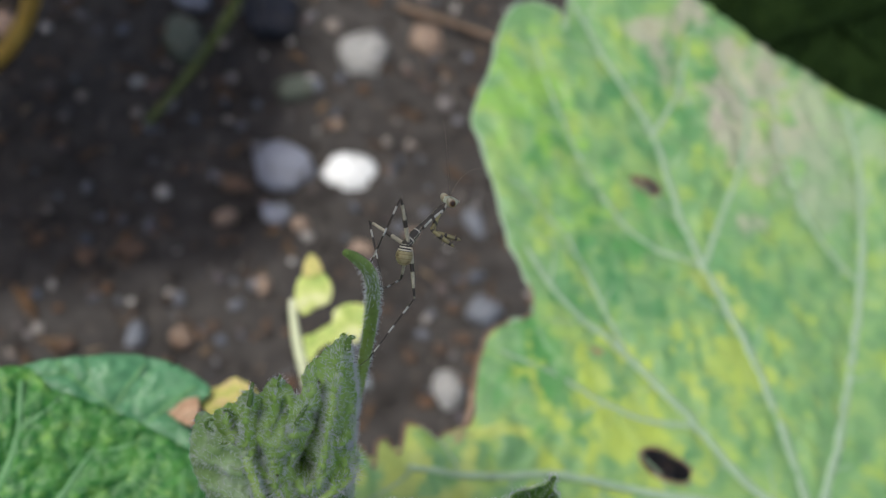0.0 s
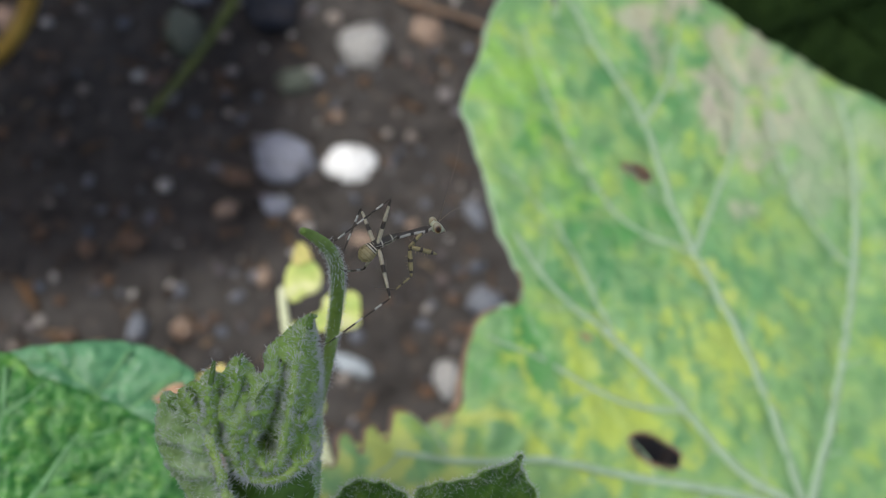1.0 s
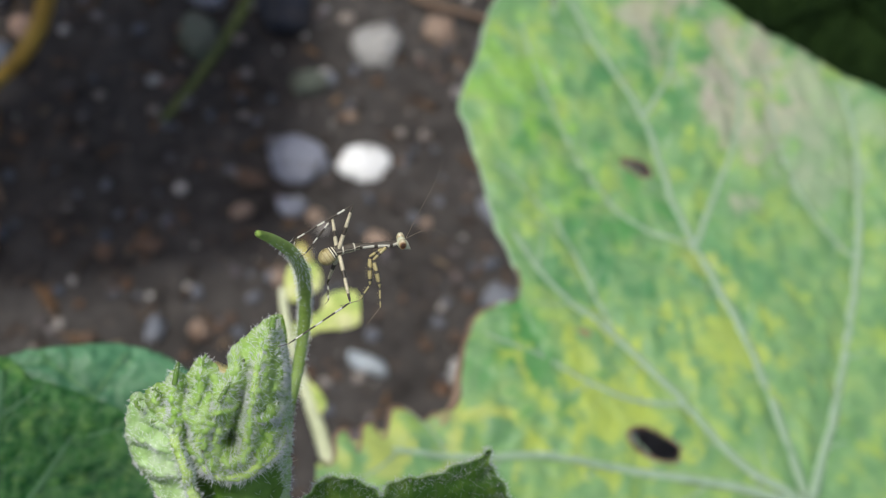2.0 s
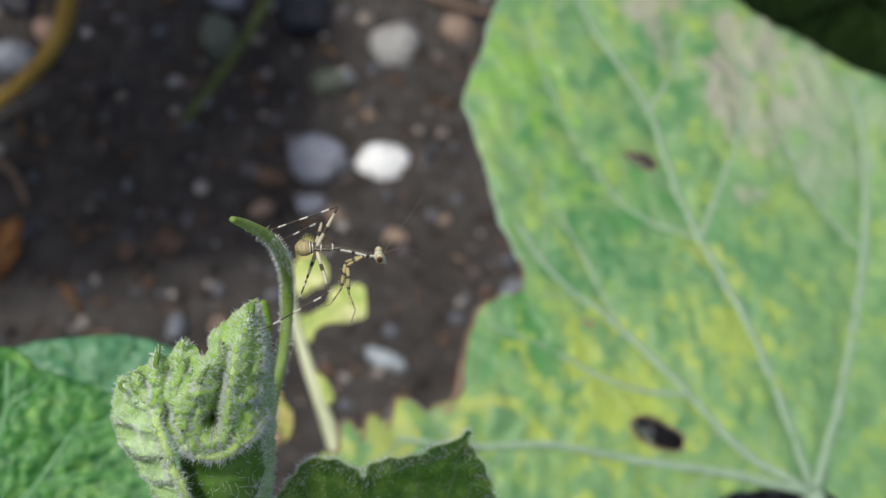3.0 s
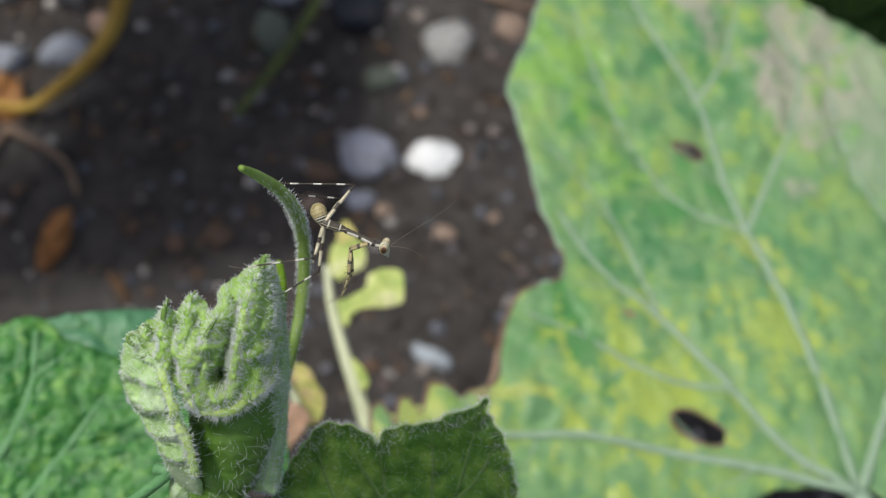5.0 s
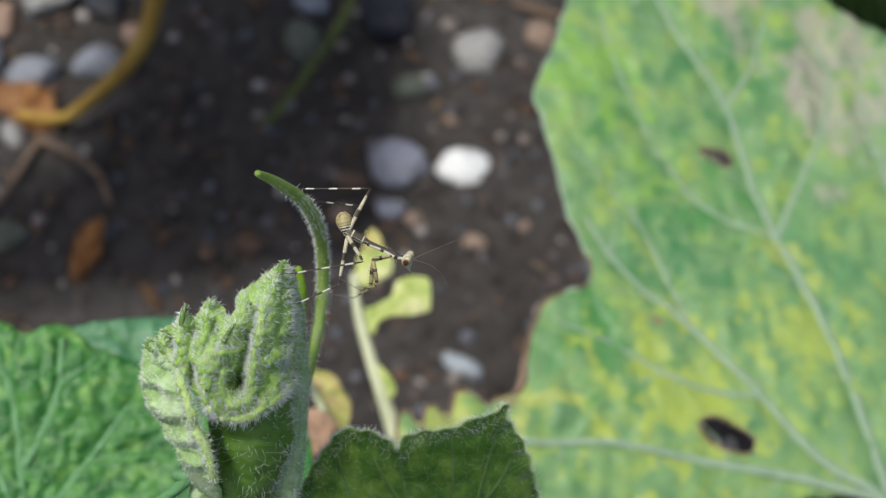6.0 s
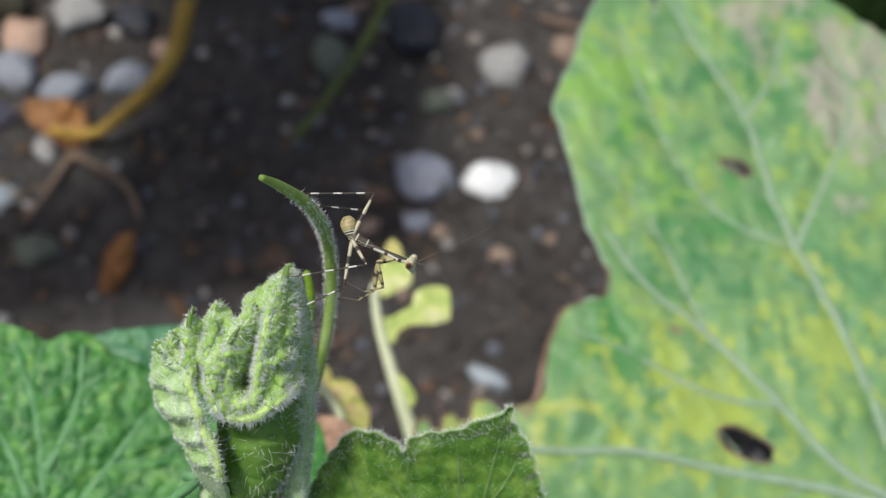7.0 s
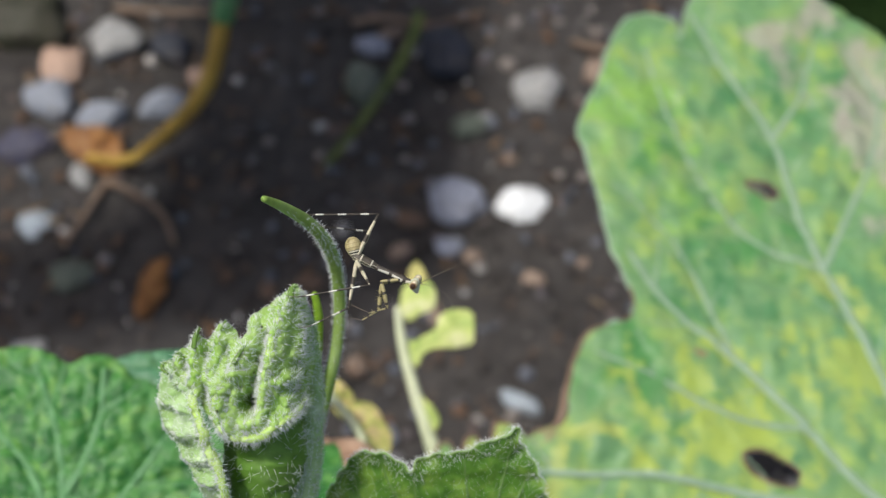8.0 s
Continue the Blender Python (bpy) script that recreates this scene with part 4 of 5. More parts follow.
def yellow_leaf():
    root = at_plane("withered_leaf", *((0.0034, 0.1595, 0.2180), (1.0000, 0.0000, 0.0000), (-0.0000, 0.9536, 0.3011)))

    def height(x, y, d):
        return 0.8 * noise.noise((x * 0.15, y * 0.15, 2)) + 0.4 * noise.noise((x * 0.5, y * 0.5, 2))

    a = [(-14.2, 2.3), (-15.4, 6.5), (-14.8, 11), (-12.9, 13.2), (-9.6, 14.4), (-6.6, 12.4), (-5.3, 9.4), (-5.9, 5.4), (-9.4, 3.9), (-11.6, 2.3)]
    b = [(-13.2, -3.1), (-11.6, -3.7), (-8.5, -1.8), (-5.3, 0.1), (-4.7, 3.3), (-1.2, 5.2), (3.9, 5.1), (5.1, 3.9), (5.3, -3.1), (4.5, -4.6), (0.4, -5.6), (-5.6, -5.9), (-9.1, -7.8), (-10.6, -11.7), (-12.2, -9.4)]
    tip = [(-13.3, 12.6), (-12.8, 16.5), (-11.1, 18.9), (-9, 17.1), (-7.9, 13.6), (-10.4, 12.3)]
    blade("withered_tip", spline([Vector((*p, 0)) for p in tip], 6, True), 0.7, height, 0.5, SCRAP_YELLOW, root, label="brownish withered tip")
    for o in (a, b):
        blade("lobe", spline([Vector((*p, 0)) for p in o], 6, True), 0.8, height, 0.3, YELLOWED, root)
    s = [(-16.2, 6.5), (-14.8, -4.6), (-11.4, -17.2), (-8.4, -26.6), (-5.9, -34.3), (-2.5, -46.5)]
    tube("stalk", [(x * MM, y * MM, -0.0006 - 0.0002 * i) for i, (x, y) in enumerate(s)], [0.0009, 0.0015, 0.0018, 0.0021, 0.0023], PALE_STALK, root)
    c = [(-10.3, -18.8), (-6.4, -21.6), (-4.3, -25.8), (-5.9, -28.9), (-8.4, -26.6)]
    blade("lobe", spline([Vector((*p, 0)) for p in c], 6, True), 0.7, height, 0.3, YELLOWED, root)
    tagged(root, "withered yellow leaf remnant on a pale stalk", "leaf")


yellow_leaf()


def flat_leaf(name, pts, material, label, wave=1.5, cell=1.4, thick=0.4):
    """A fallen, hanging or shade-painted leaf laid through its rim points (metres)."""
    pts = [Vector(p) * MM for p in pts]
    o = sum(pts, Vector()) / len(pts)
    n = Vector()
    for p, q in zip(pts, pts[1:] + pts[:1]):
        n += (p - o).cross(q - o)
    n.normalize()
    if n.z < 0:
        n = -n
    ex = (Vector((1, 0, 0)) - n * n.x).normalized()
    ey = n.cross(ex)
    root = at_plane(name, o, ex, ey)
    line = spline([Vector(((p - o).dot(ex) / MM, (p - o).dot(ey) / MM, 0)) for p in pts], 7, True)
    blade("blade", line, cell, lambda x, y, d: wave * (noise.noise((x * 0.12, y * 0.12, 4)) + 0.5 * noise.noise((x * 0.3, y * 0.3, 1))), thick, material, root)
    tagged(root, label, "leaf")
    return root


flat_leaf("small_leaf", [(-29.7, 101.4, 279.2), (-25.4, 104.2, 280.6), (-22.9, 101.4, 279.2), (-20.7, 92.7, 285.9), (-21.4, 84.4, 292.8), (-28.3, 82.4, 291.7)], LEFT_LEAF, "small dull green leaf beneath the shoot", 1.0, 0.9)
flat_leaf("dry_leaf", [(-31.9, 112.8, 249.4), (-27.4, 116.4, 251.3), (-20.2, 114.6, 250.3), (-17.2, 109.2, 247.4), (-22.3, 100.4, 259.7), (-29.2, 101.6, 260.3)], SCRAP, "curled brown dry leaf scrap", 2.0, 0.7)
flat_leaf("yellowed_leaf", [(-23.5, 126.7, 235.9), (-20.9, 130.9, 238.2), (-17.7, 130.5, 238), (-15.7, 125.4, 235.3), (-13.6, 120.9, 232.9), (-13.8, 114.2, 240.7), (-18.9, 114.3, 240.7)], SCRAP_YELLOW, "yellowing leaf scrap beside the shoot", 2.6, 0.6)
flat_leaf("yellowed_leaf", [(-30.3, 133.7, 239.7), (-26.7, 134.7, 240.2), (-23.1, 131.1, 238.3), (-24.1, 126, 235.6), (-28.1, 127.3, 236.3)], SCRAP_YELLOW, "yellowing leaf scrap beside the shoot", 2.6, 0.6)
flat_leaf("dry_leaf", [(-45, 117.1, 266.9), (-42.9, 119.7, 268.6), (-39.6, 120.8, 269.8), (-38.3, 119.2, 269.4), (-41, 112.6, 276.9)], SCRAP, "pinkish brown withered leaf tip", 1.5, 0.7)
flat_leaf("yellowed_leaf", [(-38.5, 124.1, 260.4), (-34.3, 125.7, 262.1), (-29, 126, 263.4), (-31.4, 117.8, 270.3), (-36.3, 116.4, 268.5)], SCRAP_YELLOW, "yellow withered leaf tip", 1.2, 0.7)
tagged(tube("dry_stalk", mm([(-30.2, 128.6, 248.3), (-25.2, 124.3, 246), (-20.3, 118.1, 242.7), (-17.6, 108, 248.7)]), [0.0013, 0.0011, 0.001], PALE_STALK), "pale dry stalk beneath the shoot", "stalk")
# blade and veins share the shade-darkened colour; little shade is cast here
dusk = flat_leaf("shade_coloured_leaf", [(177, 408, 60), (255, 435, 60), (365, 437, 60), (334, 310, 60), (260, 313, 60), (211, 353, 60)], SHADE_PAINTED_GREEN, "dark green leaf with deep shade painted into its colour", 9, 3.0)
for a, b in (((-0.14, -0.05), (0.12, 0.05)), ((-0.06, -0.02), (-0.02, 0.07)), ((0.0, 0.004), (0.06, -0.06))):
    tube("vein", [(*a, 0.003), ((a[0] + b[0]) / 2, (a[1] + b[1]) / 2, 0.005), (*b, 0.003)], [0.0012, 0.0009, 0.0005], SHADE_PAINTED_GREEN, dusk, 8, 6)
dying = tagged(tube("yellow_stalk", mm([(-98, 393, 72), (-102, 385, 60), (-107, 371, 46), (-114, 362, 36), (-124, 355, 27), (-137, 348, 18), (-150, 342, 12), (-172, 346, 8)]), [0.0046, 0.0042, 0.004, 0.0038, 0.0032, 0.0027, 0.0022], YELLOW_STALK), "bent yellow-brown dying leaf stalk, green at its upper end", "stalk")
tube("green_end", mm([(-73, 420, 118), (-85, 408, 100), (-94, 398, 83), (-98.5, 392, 71), (-101.6, 386, 61)]), [0.0062, 0.006, 0.0058, 0.0056, 0.005], LEFT_VEIN, dying, label="fresh green end of the stalk")
tagged(tube("green_stalk", mm([(-11, 409, 40), (-15, 396, 34), (-25, 379, 26), (-39, 360, 18), (-56, 341, 8)]), [0.0028, 0.0025, 0.002, 0.0015], OLIVE_STALK), "thin green stalk lying over the soil", "stalk")
flat_leaf("dry_leaf", [(-185, 359, 10), (-173, 362, 12), (-157, 357, 12), (-152, 344, 10), (-157, 338, 8), (-168, 340, 6), (-181, 350, 8)], DRY, "crumpled orange-brown dead leaf on the soil", 4, 1.5)
flat_leaf("dry_leaf", [(-137, 285, 8), (-128, 291, 12), (-125, 284, 10), (-129, 271, 6), (-136, 262, 5), (-140, 266, 6)], DRY, "orange-brown dead leaf on the soil", 7, 1.5)
for pts in ([(-158, 337, 6), (-165, 321, 8), (-177, 298, 5)], [(-160, 333, 8), (-144, 323, 12), (-131, 314, 8), (-125, 300, 4)], [(-47, 428, 6), (-27, 429, 8), (-7, 426, 6), (22, 435, 6)], [(-169, 436, 8), (-139, 433, 8), (-99, 432, 8)], [(64, 416, 6), (91, 406, 8), (114, 399, 6)]):
    tagged(tube("dry_twig", mm(pts), [0.0018, 0.0016, 0.0012], TWIG), "thin brown dry twig on the soil", "twig")


# an unseen leaf, added and shaped so that its shade lies across the soil
shade = flat_leaf("unseen_shading_leaf", [(-320, 262, 248), (-240, 266, 250), (-140, 280, 250), (-84, 296, 250), (-72, 370, 250), (-64, 470, 252), (-40, 560, 254), (-20, 630, 255), (-150, 650, 255), (-205, 590, 252), (-212, 420, 250), (-235, 335, 250), (-320, 308, 248)], LEFT_LEAF, "unseen broad green leaf added above the soil to shade it", 4, 4.0)
tube("petiole", [(0.02, 0.02, -0.002), (0.02, 0.03, -0.06), (0.02, 0.04, -0.15), (0.02, 0.04, -0.252)], [0.003, 0.0035, 0.004], VEIN, shade)



# ---- the mantis nymph ----
def mantis_mat(name, base, mark, period=0.0, duty=0.5, shift=0.0, rough=0.55, sides=None, upper=None, blots=None):
    """Insect skin with fine mottling. sides: (height in mm, colour) across the part; bands of colour mark along it, period in mm;
    upper: a part that hangs back to front, whose bands stay above that height; blots: (colour, threshold) dark blotches."""
    m, nt, b = node_mat(name, rough, 0.5)
    n = noise_tex(nt, 2500, 3)
    tc = nt.nodes.new("ShaderNodeTexCoord")
    sep = nt.nodes.new("ShaderNodeSeparateXYZ")
    nt.links.new(tc.outputs["Object"], sep.inputs[0])
    col = ramp(nt, n.outputs[0], [(0.3, tuple(v * 0.75 for v in base)), (0.7, tuple(min(1, v * 1.2) for v in base))]).outputs[0]

    def scaled(out, k, plus):
        ma = nt.nodes.new("ShaderNodeMath")
        ma.operation = "MULTIPLY_ADD"
        ma.inputs[1].default_value, ma.inputs[2].default_value = k, plus
        nt.links.new(out, ma.inputs[0])
        return ma.outputs[0]

    def lean(k):
        """Height over the middle of the part, the back leaning to the near side."""
        ad = nt.nodes.new("ShaderNodeMath")
        nt.links.new(scaled(sep.outputs[1], 360 * k, 0.5), ad.inputs[0])
        nt.links.new(scaled(sep.outputs[2], 345, 0), ad.inputs[1])
        return ad.outputs[0]

    back = -1 if upper else 1
    if sides:
        tone = ramp(nt, lean(back), [(0.5 + 0.5 * h, c) for h, c in sides]).outputs[0]
        col = mix(nt, 0.95, col, tone)
    if blots:
        nb = noise_tex(nt, 900, 2)
        col = mix(nt, ramp(nt, nb.outputs[0], [(blots[1], (0, 0, 0)), (blots[1] + 0.05, (1, 1, 1))]).outputs[0], col, blots[0])
    if period:
        fr = nt.nodes.new("ShaderNodeMath")
        fr.operation = "FRACT"
        nt.links.new(scaled(sep.outputs[0], 1000 / period, shift + 20), fr.inputs[0])
        st = ramp(nt, fr.outputs[0], [(0.0, (1, 1, 1)), (duty, (1, 1, 1)), (min(duty + 0.05, 0.98), (0, 0, 0)), (0.97, (0, 0, 0)), (1.0, (1, 1, 1))]).outputs[0]
        if upper:
            st = mix(nt, 1.0, st, ramp(nt, lean(back), [(0.5 + 0.5 * upper, (0, 0, 0)), (0.58 + 0.5 * upper, (1, 1, 1))]).outputs[0], "MULTIPLY")
        col = mix(nt, st, col, mark)
    nt.links.new(col, b.inputs["Base Color"])
    bump(nt, b, n.outputs[0], 0.2, 0.0001)
    return m


def eye_mat():
    """Insect eye: a dark brown centre on its outer side in a beige ring."""
    m, nt, b = node_mat("eye", 0.18, 0.6)
    tc = nt.nodes.new("ShaderNodeTexCoord")
    flat, far = nt.nodes.new("ShaderNodeVectorMath"), nt.nodes.new("ShaderNodeVectorMath")
    flat.operation, far.operation = "MULTIPLY", "LENGTH"
    flat.inputs[1].default_value = (1000, 800, 0)
    nt.links.new(tc.outputs["Object"], flat.inputs[0])
    nt.links.new(flat.outputs[0], far.inputs[0])
    c = ramp(nt, far.outputs["Value"], [(0.0, (0.035, 0.016, 0.008)), (0.3, (0.06, 0.028, 0.012)), (0.42, (0.24, 0.14, 0.06)), (0.52, (0.42, 0.36, 0.22)), (0.75, (0.4, 0.37, 0.25))])
    nt.links.new(c.outputs[0], b.inputs["Base Color"])
    return m


CREAM, BLACK = (0.6, 0.56, 0.42), (0.03, 0.022, 0.014)
DARK_SKIN, STRAW = (0.04, 0.03, 0.02), (0.36, 0.3, 0.16)
LEG_BANDS = mantis_mat("leg_bands", (0.56, 0.54, 0.46), DARK_SKIN, 3.3, 0.6, 0.2)
FEMUR_BANDS = mantis_mat("femur_bands", (0.46, 0.41, 0.28), DARK_SKIN, 3.4, 0.3, 0.235)
THORAX = mantis_mat("thorax_skin", (0.4, 0.36, 0.24), (0.56, 0.52, 0.4), 1.7, 0.08, 0.45, sides=[(-0.6, STRAW), (-0.16, STRAW), (-0.1, CREAM), (-0.04, CREAM), (0.02, DARK_SKIN), (0.3, DARK_SKIN), (0.34, CREAM), (0.39, DARK_SKIN), (0.7, DARK_SKIN)])
PRONOTUM = mantis_mat("pronotum_skin", (0.42, 0.39, 0.29), DARK_SKIN, 2.2, 0.2, 0.1, sides=[(-0.4, (0.5, 0.45, 0.32)), (0.1, (0.6, 0.57, 0.47)), (0.24, (0.6, 0.57, 0.47)), (0.29, DARK_SKIN), (0.6, DARK_SKIN)])
ABDOMEN = mantis_mat("abdomen_skin", (0.36, 0.3, 0.14), (0.25, 0.19, 0.08), 0.62, 0.16, blots=((0.17, 0.13, 0.05), 0.62))
ABDOMEN_BASE = mantis_mat("abdomen_base_skin", (0.38, 0.32, 0.17), BLACK, 0.4, 0.5, upper=-0.3, sides=[(-0.5, (0.36, 0.3, 0.14)), (-0.25, (0.36, 0.3, 0.14)), (-0.1, CREAM), (1.0, CREAM)])
OCHRE = mantis_mat("foreleg_skin", (0.32, 0.27, 0.12), DARK_SKIN, 1.6, 0.2, blots=((0.06, 0.045, 0.02), 0.63))
FACE = mantis_mat("face_skin", (0.5, 0.5, 0.35), (0.3, 0.28, 0.2))
EYE = eye_mat()
DARK_HAIR = plain("antenna", (0.14, 0.11, 0.08), 0.5, 900, 0.2)


def spindle(name, stations, material, parent, sides=14, label=""):
    """A body part along +x: stations (x, radius across, radius up, offset up) in mm, rounded off at both ends."""
    bm = bmesh.new()
    rings = []
    for x, ry, rz, up in stations:
        rings.append([bm.verts.new(Vector((x, up + rz * math.sin(a), ry * math.cos(a))) * MM) for a in [2 * math.pi * k / sides for k in range(sides)]])
    for r0, r1 in zip(rings, rings[1:]):
        for k in range(sides):
            bm.faces.new((r0[k], r0[(k + 1) % sides], r1[(k + 1) % sides], r1[k]))
    bm.faces.new(rings[0][::-1])
    bm.faces.new(rings[-1])
    bmesh.ops.recalc_face_normals(bm, faces=bm.faces)
    return part(name, bm, material, parent, label)


def rod(name, length, r0, r1, material, parent, swell=0.0, spines=0, label=""):
    """A leg joint along +x with swollen ends and, on a grasping leg, a row of spines."""
    st = []
    for k in range(11):
        t = k / 10
        r = r0 + (r1 - r0) * t + swell * math.sin(math.pi * t) + 0.05 * math.exp(-((t - 0.96) / 0.05) ** 2)
        st.append((length * t, r * (0.5 if k in (0, 10) else 1), r * (0.5 if k in (0, 10) else 1), 0))
    ob = spindle(name, st, material, parent, 8, label)
    for k in range(spines):
        t = 0.25 + 0.65 * k / spines
        tube("spine", [Vector((length * t, -(r0 + swell) * 0.8, 0)) * MM, Vector((length * t + 0.12, -(r0 + swell) - 0.4, 0.06 * (-1) ** k)) * MM], [0.04 * MM, 0.01 * MM], material, ob, 5, 2)
    return ob


mantis = new("praying_mantis")
tagged(mantis, "tiny praying mantis nymph with black and cream banded legs", "mantis")
thorax = spindle("thorax", [(-0.35, 0.3, 0.3, 0), (0, 0.74, 0.7, 0), (0.7, 0.82, 0.76, 0.02), (1.2, 0.78, 0.72, 0.03), (1.45, 0.68, 0.62, 0.04), (2.0, 0.76, 0.68, 0.05), (2.7, 0.66, 0.6, 0.06), (3.05, 0.5, 0.48, 0.06), (3.5, 0.44, 0.42, 0.05), (3.75, 0.25, 0.25, 0.05)], THORAX, mantis, 16, "black thorax with cream cross lines")
pronotum = spindle("pronotum", [(-0.25, 0.25, 0.25, 0), (0, 0.48, 0.46, 0), (0.5, 0.44, 0.42, 0), (1.6, 0.38, 0.38, 0), (2.9, 0.42, 0.42, -0.03), (4.0, 0.52, 0.54, -0.1), (4.7, 0.46, 0.48, -0.06), (5.4, 0.27, 0.27, 0.02), (6.0, 0.2, 0.2, 0.03)], PRONOTUM, mantis, 14, "slender pronotum, dark above and pale below")
abdomen = spindle("abdomen", [(-0.2, 0.4, 0.4, 0), (0.15, 0.72, 0.69, 0), (0.55, 0.96, 0.93, 0), (1.1, 1.2, 1.16, 0), (1.7, 1.26, 1.22, 0), (2.2, 1.1, 1.06, 0), (2.6, 0.78, 0.75, 0), (2.85, 0.36, 0.36, 0)], ABDOMEN, mantis, 18, "rounded ochre abdomen")
band = spindle("abdomen_band", [(-0.1, 0.62, 0.6, 0), (0.1, 0.74, 0.71, 0), (0.4, 0.92, 0.89, 0), (0.7, 1.07, 1.03, 0), (0.85, 1.12, 1.08, 0), (0.95, 1.05, 1.0, 0)], ABDOMEN_BASE, abdomen, 18)
head = spindle("head", [(-0.75, 0.24, 0.26, 0), (-0.5, 0.78, 0.66, 0), (0, 1.25, 0.92, -0.02), (0.42, 1.0, 0.86, -0.25), (0.78, 0.6, 0.66, -0.55), (0.98, 0.36, 0.44, -0.82), (1.06, 0.14, 0.2, -0.98)], FACE, mantis, 16, "pale triangular head")
for sgn in (1, -1):
    ball("eye", 0.72, (0.85, 1.2, 0.85), EYE, head, (-0.02, 0.24, 0.92 * sgn), "large bulging dark-centred eye")
    line = ((0.5, 0.5, 0.25), (1.3, 2.2, 0.4), (2.7, 4.8, 0.5), (4.3, 7.6, 0.5), (5.7, 10.2, 0.4), (6.6, 12.6, 0.2)) if sgn > 0 else ((0.6, 0.3, -0.25), (1.8, 0.7, -0.5), (3.2, 0.9, -0.8), (4.6, 0.7, -1.1), (6.0, 0.0, -1.4), (7.2, -1.2, -1.6))
    tube("antenna", [Vector(p) * MM for p in line], [0.055 * MM, 0.04 * MM, 0.028 * MM, 0.02 * MM, 0.014 * MM, 0.009 * MM], DARK_HAIR, head, 6, 6)
for sgn in (1, -1):
    tube("mouthpart", [Vector(p) * MM for p in ((0.95, -0.8, 0.16 * sgn), (1.15, -1.05, 0.22 * sgn), (1.02, -1.3, 0.2 * sgn))], [0.06 * MM, 0.04 * MM, 0.03 * MM], FACE, head, 6, 4)

LEG = dict(hind_near=(7.1, 9.9), hind_far=(6.6, 8.2), mid_near=(7.4, 10.4), mid_far=(7.2, 6.4))
legs = {}
for k, (f, t) in LEG.items():
    femur = rod("femur", f, 0.3, 0.14, FEMUR_BANDS, mantis, 0.06)
    tibia = rod("tibia", t, 0.145, 0.1, LEG_BANDS, mantis)
    tarsus = rod("tarsus", 1.6, 0.06, 0.035, DARK_HAIR, tibia)
    tarsus.matrix_basis = pose(t * MM, 0, 0, 0, 0, -18)
    legs[k] = (femur, tibia)
fore = {}
for k in ("near", "far"):
    coxa = rod("coxa", 3.0, 0.22, 0.19, OCHRE, mantis, 0.04)
    femur = rod("grasping_femur", 4.1, 0.24, 0.16, OCHRE, mantis, 0.14, 6, "ochre grasping foreleg with spines")
    tibia = rod("grasping_tibia", 2.9, 0.13, 0.07, OCHRE, mantis, 0.02, 5)
    tarsus = rod("tarsus", 3.0, 0.06, 0.03, DARK_HAIR, tibia)
    tarsus.matrix_basis = pose(2.8 * MM, 0, 0, 0, 0, -40)
    fore[k] = (coxa, femur, tibia)


